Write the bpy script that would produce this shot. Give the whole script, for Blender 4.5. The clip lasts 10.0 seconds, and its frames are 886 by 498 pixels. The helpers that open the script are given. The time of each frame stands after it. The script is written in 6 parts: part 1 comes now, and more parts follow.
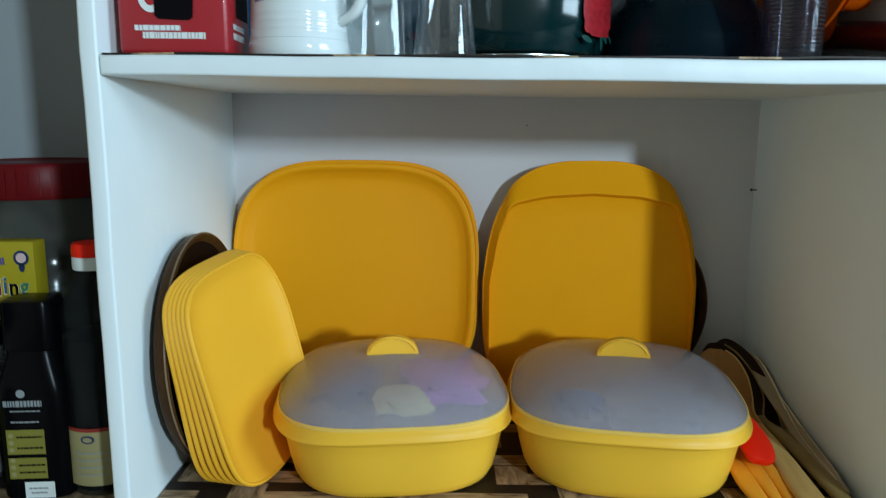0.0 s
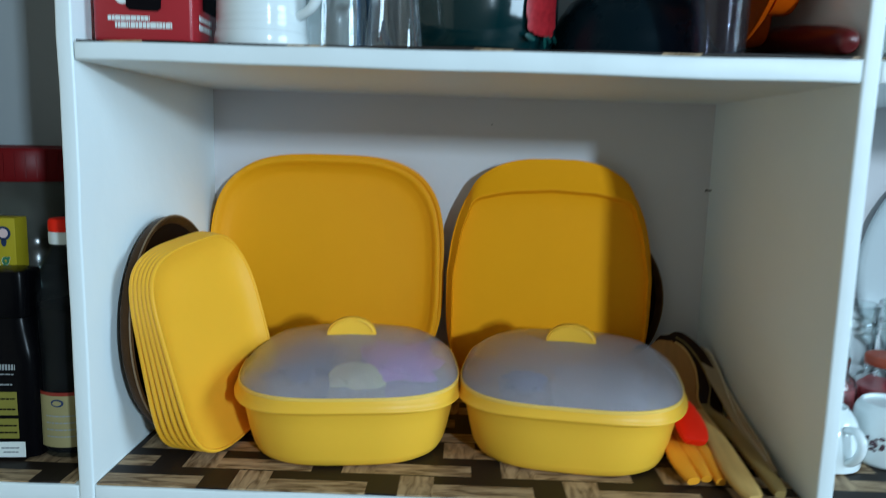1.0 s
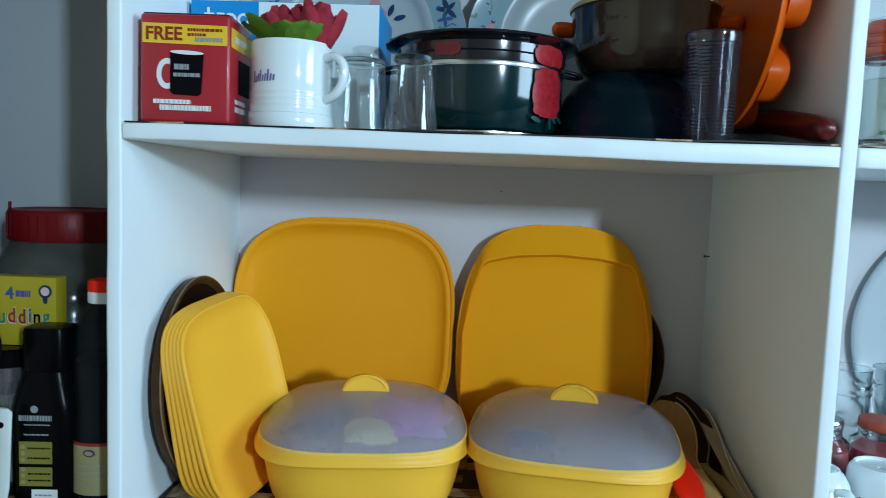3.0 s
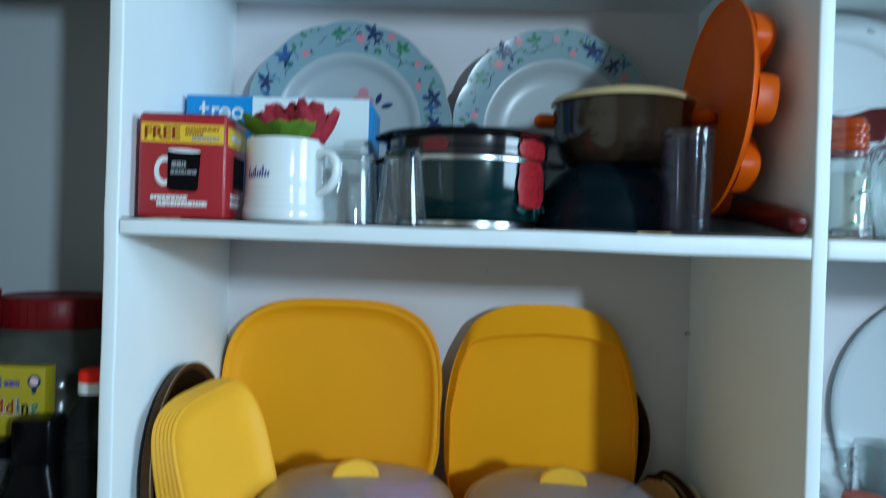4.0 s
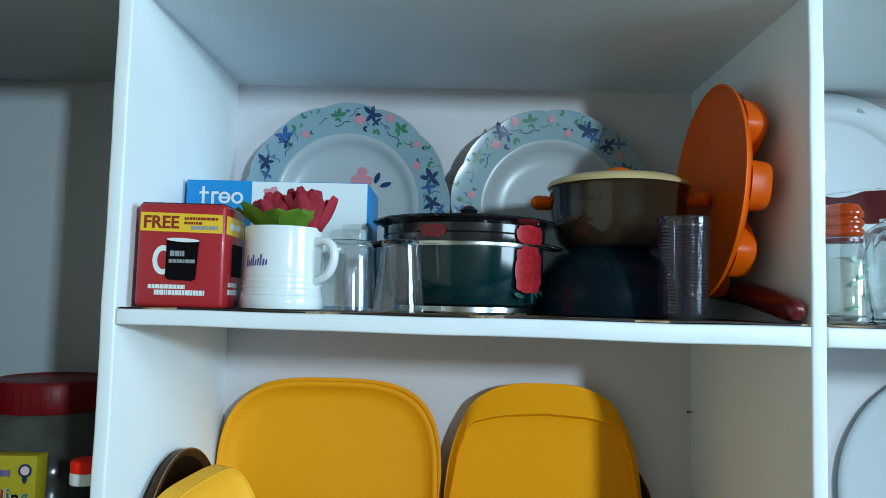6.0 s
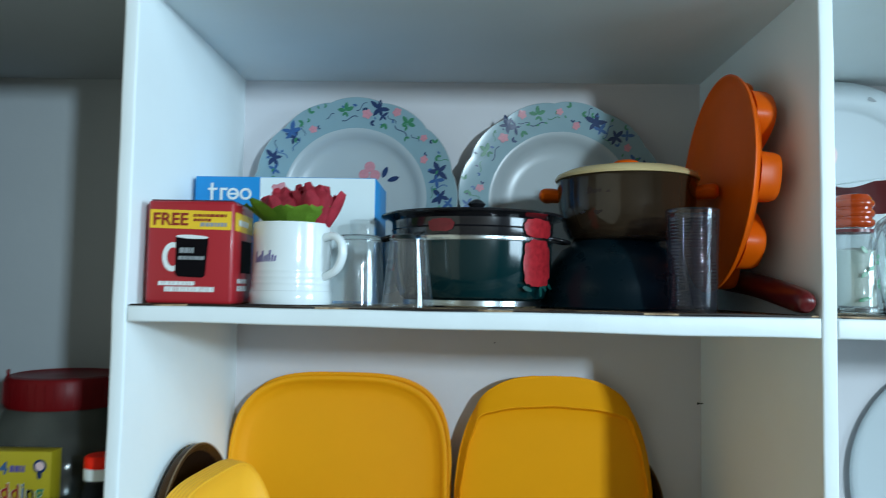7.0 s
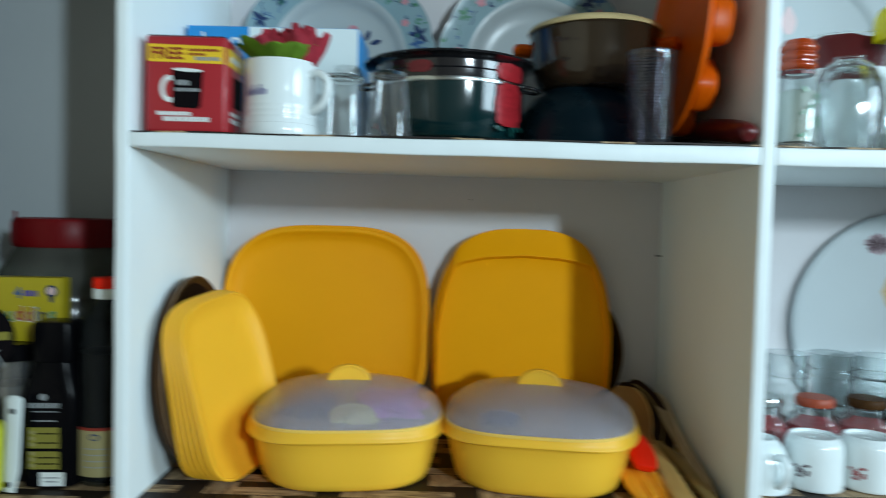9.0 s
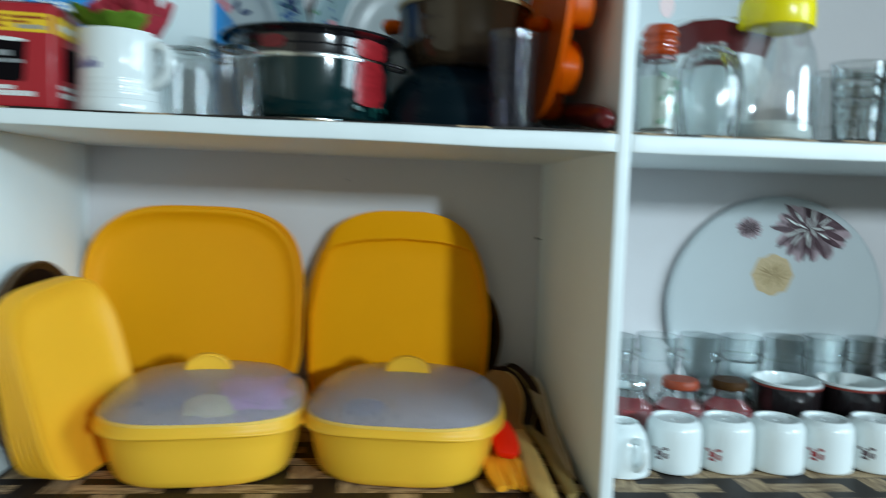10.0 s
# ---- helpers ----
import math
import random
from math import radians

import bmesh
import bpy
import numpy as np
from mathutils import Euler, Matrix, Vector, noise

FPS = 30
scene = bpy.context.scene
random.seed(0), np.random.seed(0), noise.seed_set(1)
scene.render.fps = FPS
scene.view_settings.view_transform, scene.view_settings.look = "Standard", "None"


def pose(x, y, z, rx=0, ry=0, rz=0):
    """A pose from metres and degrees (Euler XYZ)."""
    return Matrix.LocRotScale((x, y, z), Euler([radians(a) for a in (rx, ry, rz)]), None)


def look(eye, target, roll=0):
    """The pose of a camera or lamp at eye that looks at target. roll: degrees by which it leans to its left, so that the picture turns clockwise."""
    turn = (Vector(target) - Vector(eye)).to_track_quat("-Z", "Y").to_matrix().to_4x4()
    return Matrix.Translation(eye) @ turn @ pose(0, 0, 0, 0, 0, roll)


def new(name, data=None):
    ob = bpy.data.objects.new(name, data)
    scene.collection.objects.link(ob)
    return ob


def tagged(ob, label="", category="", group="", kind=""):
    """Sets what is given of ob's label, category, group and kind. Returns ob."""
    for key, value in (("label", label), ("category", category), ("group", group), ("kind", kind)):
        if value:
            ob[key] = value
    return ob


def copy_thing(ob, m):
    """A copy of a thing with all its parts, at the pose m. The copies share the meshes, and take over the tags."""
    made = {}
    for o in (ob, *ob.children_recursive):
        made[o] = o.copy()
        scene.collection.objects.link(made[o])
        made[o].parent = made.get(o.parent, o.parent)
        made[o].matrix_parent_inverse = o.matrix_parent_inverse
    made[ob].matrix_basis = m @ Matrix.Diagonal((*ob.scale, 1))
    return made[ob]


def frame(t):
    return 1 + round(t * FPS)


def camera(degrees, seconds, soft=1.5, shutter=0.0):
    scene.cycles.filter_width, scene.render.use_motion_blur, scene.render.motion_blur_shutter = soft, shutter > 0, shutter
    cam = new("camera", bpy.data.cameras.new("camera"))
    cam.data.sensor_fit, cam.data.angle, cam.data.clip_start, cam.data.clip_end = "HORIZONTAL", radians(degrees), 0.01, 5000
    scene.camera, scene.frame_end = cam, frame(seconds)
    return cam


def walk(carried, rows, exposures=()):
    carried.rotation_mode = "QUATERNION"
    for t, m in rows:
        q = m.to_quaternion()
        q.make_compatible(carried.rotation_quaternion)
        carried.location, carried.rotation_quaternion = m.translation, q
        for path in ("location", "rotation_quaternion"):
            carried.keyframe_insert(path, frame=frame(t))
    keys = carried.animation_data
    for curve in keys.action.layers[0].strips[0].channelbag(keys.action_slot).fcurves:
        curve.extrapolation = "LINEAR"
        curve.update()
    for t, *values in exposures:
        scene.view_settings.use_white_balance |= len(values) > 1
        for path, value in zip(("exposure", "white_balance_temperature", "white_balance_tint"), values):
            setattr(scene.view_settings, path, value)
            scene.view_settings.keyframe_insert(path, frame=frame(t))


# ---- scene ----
cam = camera(63.0, 10.0, soft=0.7, shutter=1.1)
PATH = [
    (0, (0.308, -0.652, 1.443), (0.296, 1.319, 1.1), 0.4),
    (0.5, (0.339, -0.663, 1.432), (0.305, 1.304, 1.072), 0.7),
    (1, (0.376, -0.705, 1.414), (0.332, 1.273, 1.12), 1.5),
    (1.5, (0.401, -0.732, 1.417), (0.319, 1.254, 1.197), 1.7),
    (2, (0.424, -0.758, 1.419), (0.287, 1.229, 1.241), 1.6),
    (2.2, (0.424, -0.76, 1.424), (0.296, 1.23, 1.274), 1.9),
    (3.3, (0.366, -0.761, 1.448), (0.298, 1.23, 1.279), 1.9),
    (3.5, (0.368, -0.768, 1.453), (0.3, 1.228, 1.335), 1.7),
    (4, (0.365, -0.781, 1.481), (0.336, 1.219, 1.472), 1.7),
    (4.5, (0.366, -0.783, 1.509), (0.354, 1.215, 1.596), 1.4),
    (5, (0.376, -0.782, 1.512), (0.363, 1.215, 1.625), 1.4),
    (5.5, (0.365, -0.787, 1.521), (0.357, 1.208, 1.662), 1.7),
    (5.7, (0.37, -0.786, 1.517), (0.33, 1.208, 1.659), 1.6),
    (6.8, (0.354, -0.773, 1.523), (0.349, 1.223, 1.663), 0.9),
    (7, (0.368, -0.783, 1.521), (0.31, 1.212, 1.64), 1.0),
    (7.5, (0.37, -0.8, 1.507), (0.287, 1.195, 1.624), 1.2),
    (7.7, (0.369, -0.823, 1.502), (0.342, 1.176, 1.565), 1.7),
    (8, (0.36, -0.848, 1.443), (0.275, 1.15, 1.422), 2.6),
    (8.2, (0.366, -0.858, 1.444), (0.270, 1.138, 1.381), 2.2),
    (8.5, (0.364, -0.858, 1.425), (0.301, 1.14, 1.362), 1.3),
    (9, (0.381, -0.86, 1.404), (0.37, 1.139, 1.325), 1.4),
    (9.5, (0.44, -0.859, 1.403), (0.582, 1.135, 1.315), 2.3),
    (9.75, (0.444, -0.858, 1.404), (0.575, 1.135, 1.313), 2.3),
    (10, (0.477, -0.831, 1.423), (0.650, 1.157, 1.271), 1.9),
]
walk(cam, [(t, look(eye, target, roll)) for t, eye, target, roll in PATH],
     exposures=[(0, -0.29, 6350, 10), (1, -0.33, 6050, 10), (2, -0.33, 5900, 10), (3.5, -0.30, 5900, 10), (4.2, -0.34, 5850, 10), (5.0, -0.32, 5850, 10), (5.5, -0.18, 6050, 10), (7.0, -0.14, 6300, 10), (7.5, -0.11, 6450, 10), (8.0, -0.14, 6650, 10), (8.5, -0.20, 6600, 10), (10, -0.29, 6700, 10)])

# ---- world, lamp and exposure ----
world = bpy.data.worlds.new("world")
scene.world = world
world.use_nodes = True
world.node_tree.nodes["Background"].inputs[0].default_value = (0.5, 0.6, 0.7, 1)
world.node_tree.nodes["Background"].inputs[1].default_value = 0.02

LAMP_AT = (2.2, -3.2, 2.06)
lamp_data = bpy.data.lights.new("room_lamp", "AREA")
lamp_data.shape, lamp_data.size, lamp_data.size_y = "RECTANGLE", 0.16, 0.26
lamp_data.energy = 103
lamp_data.color = (0.660, 0.86, 0.975)
lamp = new("room_lamp", lamp_data)
lamp.matrix_basis = look(LAMP_AT, (0.4, 0.2, 1.4))

# daylight from a window in the side wall, towards the lamp
win_data = bpy.data.lights.new("window_daylight", "AREA")
win_data.shape, win_data.size, win_data.size_y = "RECTANGLE", 1.19, 1.09
win_data.energy = 80
win_data.color = (0.630, 0.86, 1.0)
win = new("window_daylight", win_data)
win.matrix_basis = look((3.04, -1.3, 1.95), (0.0, -1.3, 1.95))

scene.view_settings.exposure = 0.0


# ---- materials ----
def mat(name, col, rough=0.5, metal=0.0, var=0.1, scale=30.0, bump=0.0, bscale=120.0, coat=0.0, trans=0.0, ior=1.45, stain=0.0, stain_col=(0.25, 0.2, 0.15), stretch=(1, 1, 1), sub=0.0, rvar=0.1):
    m = bpy.data.materials.new(name)
    m.use_nodes = True
    nt = m.node_tree
    b = nt.nodes["Principled BSDF"]
    tc = nt.nodes.new("ShaderNodeTexCoord")
    mp = nt.nodes.new("ShaderNodeMapping")
    mp.inputs["Scale"].default_value = stretch
    nt.links.new(tc.outputs["Object"], mp.inputs["Vector"])

    def noise_node(s, detail=4.0):
        n = nt.nodes.new("ShaderNodeTexNoise")
        n.inputs["Scale"].default_value = s
        n.inputs["Detail"].default_value = detail
        nt.links.new(mp.outputs["Vector"], n.inputs["Vector"])
        return n

    n1 = noise_node(scale)
    ramp = nt.nodes.new("ShaderNodeMix")
    ramp.data_type = "RGBA"
    lo = [max(0.0, c * (1 - var)) for c in col]
    hi = [min(1.0, c * (1 + var)) for c in col]
    ramp.inputs["A"].default_value = (*lo, 1)
    ramp.inputs["B"].default_value = (*hi, 1)
    nt.links.new(n1.outputs["Fac"], ramp.inputs["Factor"])
    colour = ramp.outputs["Result"]
    if stain > 0:
        n2 = noise_node(scale * 0.22, 6.0)
        r = nt.nodes.new("ShaderNodeMapRange")
        r.inputs["From Min"].default_value = 0.52
        r.inputs["From Max"].default_value = 0.78
        r.inputs["To Max"].default_value = stain
        nt.links.new(n2.outputs["Fac"], r.inputs["Value"])
        mix = nt.nodes.new("ShaderNodeMix")
        mix.data_type = "RGBA"
        mix.inputs["B"].default_value = (*stain_col, 1)
        nt.links.new(colour, mix.inputs["A"])
        nt.links.new(r.outputs["Result"], mix.inputs["Factor"])
        colour = mix.outputs["Result"]
    nt.links.new(colour, b.inputs["Base Color"])
    rr = nt.nodes.new("ShaderNodeMapRange")
    rr.inputs["To Min"].default_value = max(0.0, rough * (1 - rvar))
    rr.inputs["To Max"].default_value = min(1.0, rough * (1 + rvar))
    nt.links.new(noise_node(scale * 2.3).outputs["Fac"], rr.inputs["Value"])
    nt.links.new(rr.outputs["Result"], b.inputs["Roughness"])
    b.inputs["Metallic"].default_value = metal
    b.inputs["IOR"].default_value = ior
    b.inputs["Coat Weight"].default_value = coat
    b.inputs["Coat Roughness"].default_value = 0.08
    b.inputs["Transmission Weight"].default_value = trans
    if sub > 0:
        b.inputs["Subsurface Weight"].default_value = sub
        b.inputs["Subsurface Radius"].default_value = (0.02, 0.012, 0.005)
        b.inputs["Subsurface Scale"].default_value = 0.2
    if bump > 0:
        bn = nt.nodes.new("ShaderNodeBump")
        bn.inputs["Strength"].default_value = bump
        bn.inputs["Distance"].default_value = 0.002
        nt.links.new(noise_node(bscale, 5.0).outputs["Fac"], bn.inputs["Height"])
        nt.links.new(bn.outputs["Normal"], b.inputs["Normal"])
    return m


PAINT = mat("white_gloss_paint", (0.795, 0.868, 0.880), 0.42, var=0.035, scale=9, bump=0.25, bscale=45, stain=0.10, stain_col=(0.55, 0.50, 0.42))
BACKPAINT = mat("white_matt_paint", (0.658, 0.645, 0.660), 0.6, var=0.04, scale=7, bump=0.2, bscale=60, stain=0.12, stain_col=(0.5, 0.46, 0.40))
# darker copy of the white paint; carries the bottle cell's shade in its colour
SHADEPAINT = mat("dull_grey_matt_paint", (0.39, 0.43, 0.45), 0.65, var=0.05, scale=7, bump=0.2, bscale=60, stain=0.15, stain_col=(0.32, 0.30, 0.27))
# unseen side wall, made pale to bounce fill light into the shelves
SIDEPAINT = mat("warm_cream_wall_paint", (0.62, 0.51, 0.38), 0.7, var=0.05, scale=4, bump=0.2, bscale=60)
# unseen rear wall, lighter than the others for frontal bounced fill
REARPAINT = mat("warm_tan_wall_paint", (0.45, 0.37, 0.30), 0.7, var=0.05, scale=4, bump=0.2, bscale=60)
# unseen room walls and ceiling, kept near black to cut bounced light
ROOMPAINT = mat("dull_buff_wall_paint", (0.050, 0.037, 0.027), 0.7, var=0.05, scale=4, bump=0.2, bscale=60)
# unseen floor, darkened so little light bounces up under the boards
FLOORMAT = mat("brown_floor_tiles", (0.052, 0.039, 0.029), 0.35, var=0.15, scale=3)
YELLOW = mat("yellow_plastic", (0.99, 0.402, 0.003), 0.55, ior=1.3, var=0.03, scale=14, bump=0.05, bscale=200, sub=0.05)
DEEPYELLOW = mat("deep_yellow_plastic", (0.94, 0.392, 0.003), 0.6, ior=1.18, var=0.03, scale=14, bump=0.05, bscale=200)
DISHYELLOW = mat("lemon_yellow_plastic", (0.91, 0.500, 0.038), 0.42, ior=1.38, var=0.03, scale=14, bump=0.05, bscale=200, sub=0.08)
YELLOW_L = mat("pale_yellow_plastic", (0.96, 0.480, 0.028), 0.45, ior=1.38, var=0.03, scale=14, bump=0.05, bscale=200, sub=0.08)
FROST = mat("frosted_translucent_plastic", (0.888, 0.86, 0.92), 0.17, var=0.02, scale=20, trans=0.81, ior=1.15)
LIDEDGE = mat("milky_plastic_edge", (0.90, 0.56, 0.11), 0.35, var=0.03, sub=0.1)
BROWNPLATE = mat("brown_melamine", (0.012, 0.006, 0.004), 0.6, var=0.3, scale=40, bump=0.05, ior=1.07)
BROWNRIM = mat("bronze_brown_rim", (0.058, 0.026, 0.009), 0.38, ior=1.15, var=0.4, scale=60, bump=0.3, bscale=260)
# lighter bronze for the lit line along the platter rims
BRONZE = mat("worn_bronze_edge", (0.20, 0.13, 0.07), 0.3, var=0.4, scale=90)
WOODTAN = mat("tan_wooden_spoon", (0.60, 0.38, 0.12), 0.55, var=0.25, scale=25, stretch=(6, 1, 1), bump=0.15, bscale=80)
WOODBROWN = mat("brown_wooden_spoon", (0.36, 0.165, 0.036), 0.5, var=0.25, scale=25, stretch=(6, 1, 1), bump=0.15)
WOODDARK = mat("dark_wooden_spoon", (0.022, 0.007, 0.003), 0.5, ior=1.25, var=0.3, scale=25, stretch=(6, 1, 1), bump=0.15)
WOODPALE = mat("pale_wooden_spoon", (0.40, 0.31, 0.19), 0.6, var=0.2, scale=25, stretch=(6, 1, 1), bump=0.15)
WOODEDGE = mat("worn_wood_edge", (0.80, 0.72, 0.55), 0.6, var=0.2, scale=25)
WOODOLIVE = mat("olive_wooden_spoon", (0.29, 0.20, 0.065), 0.55, var=0.25, scale=25, stretch=(6, 1, 1), bump=0.15)
ORANGE = mat("orange_plastic", (0.78, 0.115, 0.001), 0.38, var=0.08, scale=20, ior=1.3)
INKDUSK = mat("dusky_brown_print", (0.020, 0.010, 0.008), 0.25, var=0.3, scale=60)
ORANGEYEL = mat("amber_plastic", (0.90, 0.36, 0.02), 0.35, var=0.06, scale=20)
REDPL = mat("red_plastic", (0.92, 0.018, 0.002), 0.5, ior=1.3, var=0.1, scale=20)
# dark red, lowered further to carry the shade over the pan handle
DEEPRED = mat("dark_red_plastic", (0.105, 0.007, 0.008), 0.35, var=0.12, scale=20, coat=0.3)
LIDRED = mat("maroon_red_lid_plastic", (0.14, 0.003, 0.005), 0.4, ior=1.25, var=0.12, scale=20)
CERAMIC = mat("white_glazed_ceramic", (0.76, 0.825, 0.83), 0.12, var=0.02, scale=12, coat=0.4)
MELAMINE = mat("white_melamine", (0.525, 0.58, 0.60), 0.5, var=0.03, scale=10, ior=1.3)
PLATEGLAZE = mat("white_plate_glaze", (0.407, 0.46, 0.475), 0.3, var=0.03, scale=12)
RIMBLUE = mat("pale_blue_printed_rim", (0.229, 0.35, 0.39), 0.24, var=0.07, scale=30)
GLASS = mat("clear_glass", (0.95, 0.98, 0.98), 0.012, var=0.008, scale=10, trans=1.0, ior=1.42)
GREENENAMEL = mat("dark_green_enamel", (0.002, 0.019, 0.021), 0.12, var=0.15, scale=15, coat=0.3)
BLACKENAMEL = mat("black_enamel", (0.010, 0.010, 0.012), 0.14, var=0.2, scale=15, coat=0.5)
STEEL = mat("brushed_steel", (0.567, 0.62, 0.62), 0.22, metal=1.0, var=0.08, scale=60, stretch=(1, 1, 12))
BROWNPOT = mat("brown_smoked_enamel", (0.034, 0.022, 0.012), 0.09, var=0.35, scale=22, coat=0.35, stain=0.5, stain_col=(0.03, 0.02, 0.015))
CREAMLID = mat("cream_enamel", (0.659, 0.52, 0.26), 0.25, var=0.08, scale=15)
NAVY = mat("dark_navy_plastic", (0.003, 0.011, 0.016), 0.28, var=0.3, scale=15, ior=1.32)
BOXRED = mat("red_printed_carton", (0.384, 0.016, 0.024), 0.38, var=0.05, scale=12, coat=0.15)
BOXDARK = mat("dark_carton_edge", (0.06, 0.02, 0.03), 0.5, var=0.1)
# dessert carton's yellow, lowered to carry the shade it stands in
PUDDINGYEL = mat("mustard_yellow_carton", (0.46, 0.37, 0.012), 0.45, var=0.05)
BOXYELLOW = mat("yellow_printed_carton", (0.82, 0.52, 0.025), 0.4, var=0.04)
BOXBLUE = mat("blue_printed_carton", (0.010, 0.25, 0.60), 0.4, var=0.05)
BOXWHITE = mat("white_printed_carton", (0.695, 0.80, 0.82), 0.45, var=0.03)
INKWHITE = mat("white_ink", (0.732, 0.78, 0.76), 0.5, var=0.04)
INKBLACK = mat("black_ink", (0.006, 0.005, 0.006), 0.5, var=0.1, ior=1.08)
INKRED = mat("dark_red_ink", (0.25, 0.02, 0.01), 0.5, var=0.1)
INKPURPLE = mat("purple_ink", (0.10, 0.08, 0.30), 0.4, var=0.1)
INKBLUE = mat("blue_flower_ink", (0.03, 0.10, 0.26), 0.3, var=0.3, scale=300)
INKNAVY = mat("navy_flower_ink", (0.012, 0.035, 0.11), 0.3, var=0.3, scale=300)
INKTEAL = mat("dark_teal_leaf_ink", (0.008, 0.060, 0.050), 0.25, var=0.4, scale=200)
INKGREEN = mat("green_leaf_ink", (0.04, 0.20, 0.10), 0.3, var=0.3, scale=300)
INKPINK = mat("pink_flower_ink", (0.56, 0.24, 0.28), 0.3, var=0.2, scale=300)
INKPALEPINK = mat("pale_pink_ink", (0.78, 0.58, 0.58), 0.3, var=0.1, scale=200)
# darker copy of the red rose ink, with shade put into it
INKSHADEROSE = mat("deep_rose_ink", (0.15, 0.010, 0.015), 0.25, var=0.4, scale=90)
INKREDFL = mat("red_rose_ink", (0.339, 0.016, 0.022), 0.25, var=0.6, scale=130)
GREYRIM = mat("grey_melamine_rim", (0.567, 0.62, 0.60), 0.5, var=0.06, scale=18, ior=1.3)
INKLILAC = mat("lilac_petal_ink", (0.40, 0.30, 0.33), 0.3, var=0.35, scale=140)
INKMAUVE = mat("mauve_flower_ink", (0.085, 0.042, 0.055), 0.3, var=0.5, scale=120)
INKBEIGE = mat("beige_rose_ink", (0.55, 0.42, 0.24), 0.3, var=0.25, scale=200)
INKTAN = mat("tan_petal_ink", (0.40, 0.29, 0.14), 0.3, var=0.25, scale=200)
INKGREY = mat("grey_ink", (0.275, 0.30, 0.31), 0.4, var=0.1)
PETAL = mat("crimson_cloth_petals", (0.567, 0.045, 0.075), 0.75, var=0.5, scale=70, bump=0.3, bscale=500)
LEAF = mat("green_cloth_leaves", (0.192, 0.37, 0.03), 0.7, var=0.3, scale=60, bump=0.3, bscale=500)
BLACKBOTTLE = mat("black_satin_plastic", (0.003, 0.003, 0.004), 0.25, var=0.2, scale=10, ior=1.16)
DARKGLASS = mat("dark_brown_glass", (0.010, 0.007, 0.006), 0.10, var=0.2, scale=10, ior=1.2)
LABELYEL = mat("dull_yellow_label", (0.22, 0.20, 0.03), 0.5, var=0.1)
LABELCREAM = mat("cream_label", (0.32, 0.28, 0.13), 0.55, var=0.1)
WHITEPL = mat("white_plastic", (0.732, 0.80, 0.79), 0.35, var=0.03)
LABELPALE = mat("pale_green_filling", (0.38, 0.44, 0.38), 0.4, var=0.08)
BRISTLE = mat("lime_yellow_bristles", (0.78, 0.80, 0.06), 0.7, var=0.2, scale=200, bump=0.6, bscale=500, stretch=(1, 1, 0.1))
BRISTLEW = mat("white_bristles", (0.78, 0.80, 0.72), 0.7, var=0.15, scale=200, bump=0.6, bscale=500, stretch=(1, 1, 0.1))
SPICE = mat("brown_dry_goods", (0.060, 0.042, 0.022), 0.8, var=0.5, scale=80, bump=0.6, bscale=90)
REDFILL = mat("dark_red_preserve", (0.20, 0.012, 0.015), 0.4, var=0.4, scale=40)
BLACKCUP = mat("black_glazed_ceramic", (0.012, 0.008, 0.009), 0.14, var=0.2, coat=0.4)
CLOTHBLUE = mat("grey_blue_packet", (0.14, 0.15, 0.27), 0.6, var=0.3, scale=40)
CLOTHPINK = mat("mauve_packet", (0.684, 0.302, 0.800), 0.6, var=0.3, scale=40)
CLOTHCREAM = mat("cream_packet", (0.95, 0.80, 0.42), 0.6, var=0.3, scale=40)
YELLOWCAP = mat("bright_yellow_cap_plastic", (0.80, 0.66, 0.01), 0.25, var=0.05)
JARCAP = mat("orange_red_jar_cap", (0.35, 0.042, 0.006), 0.12, var=0.2, scale=60, coat=0.4)


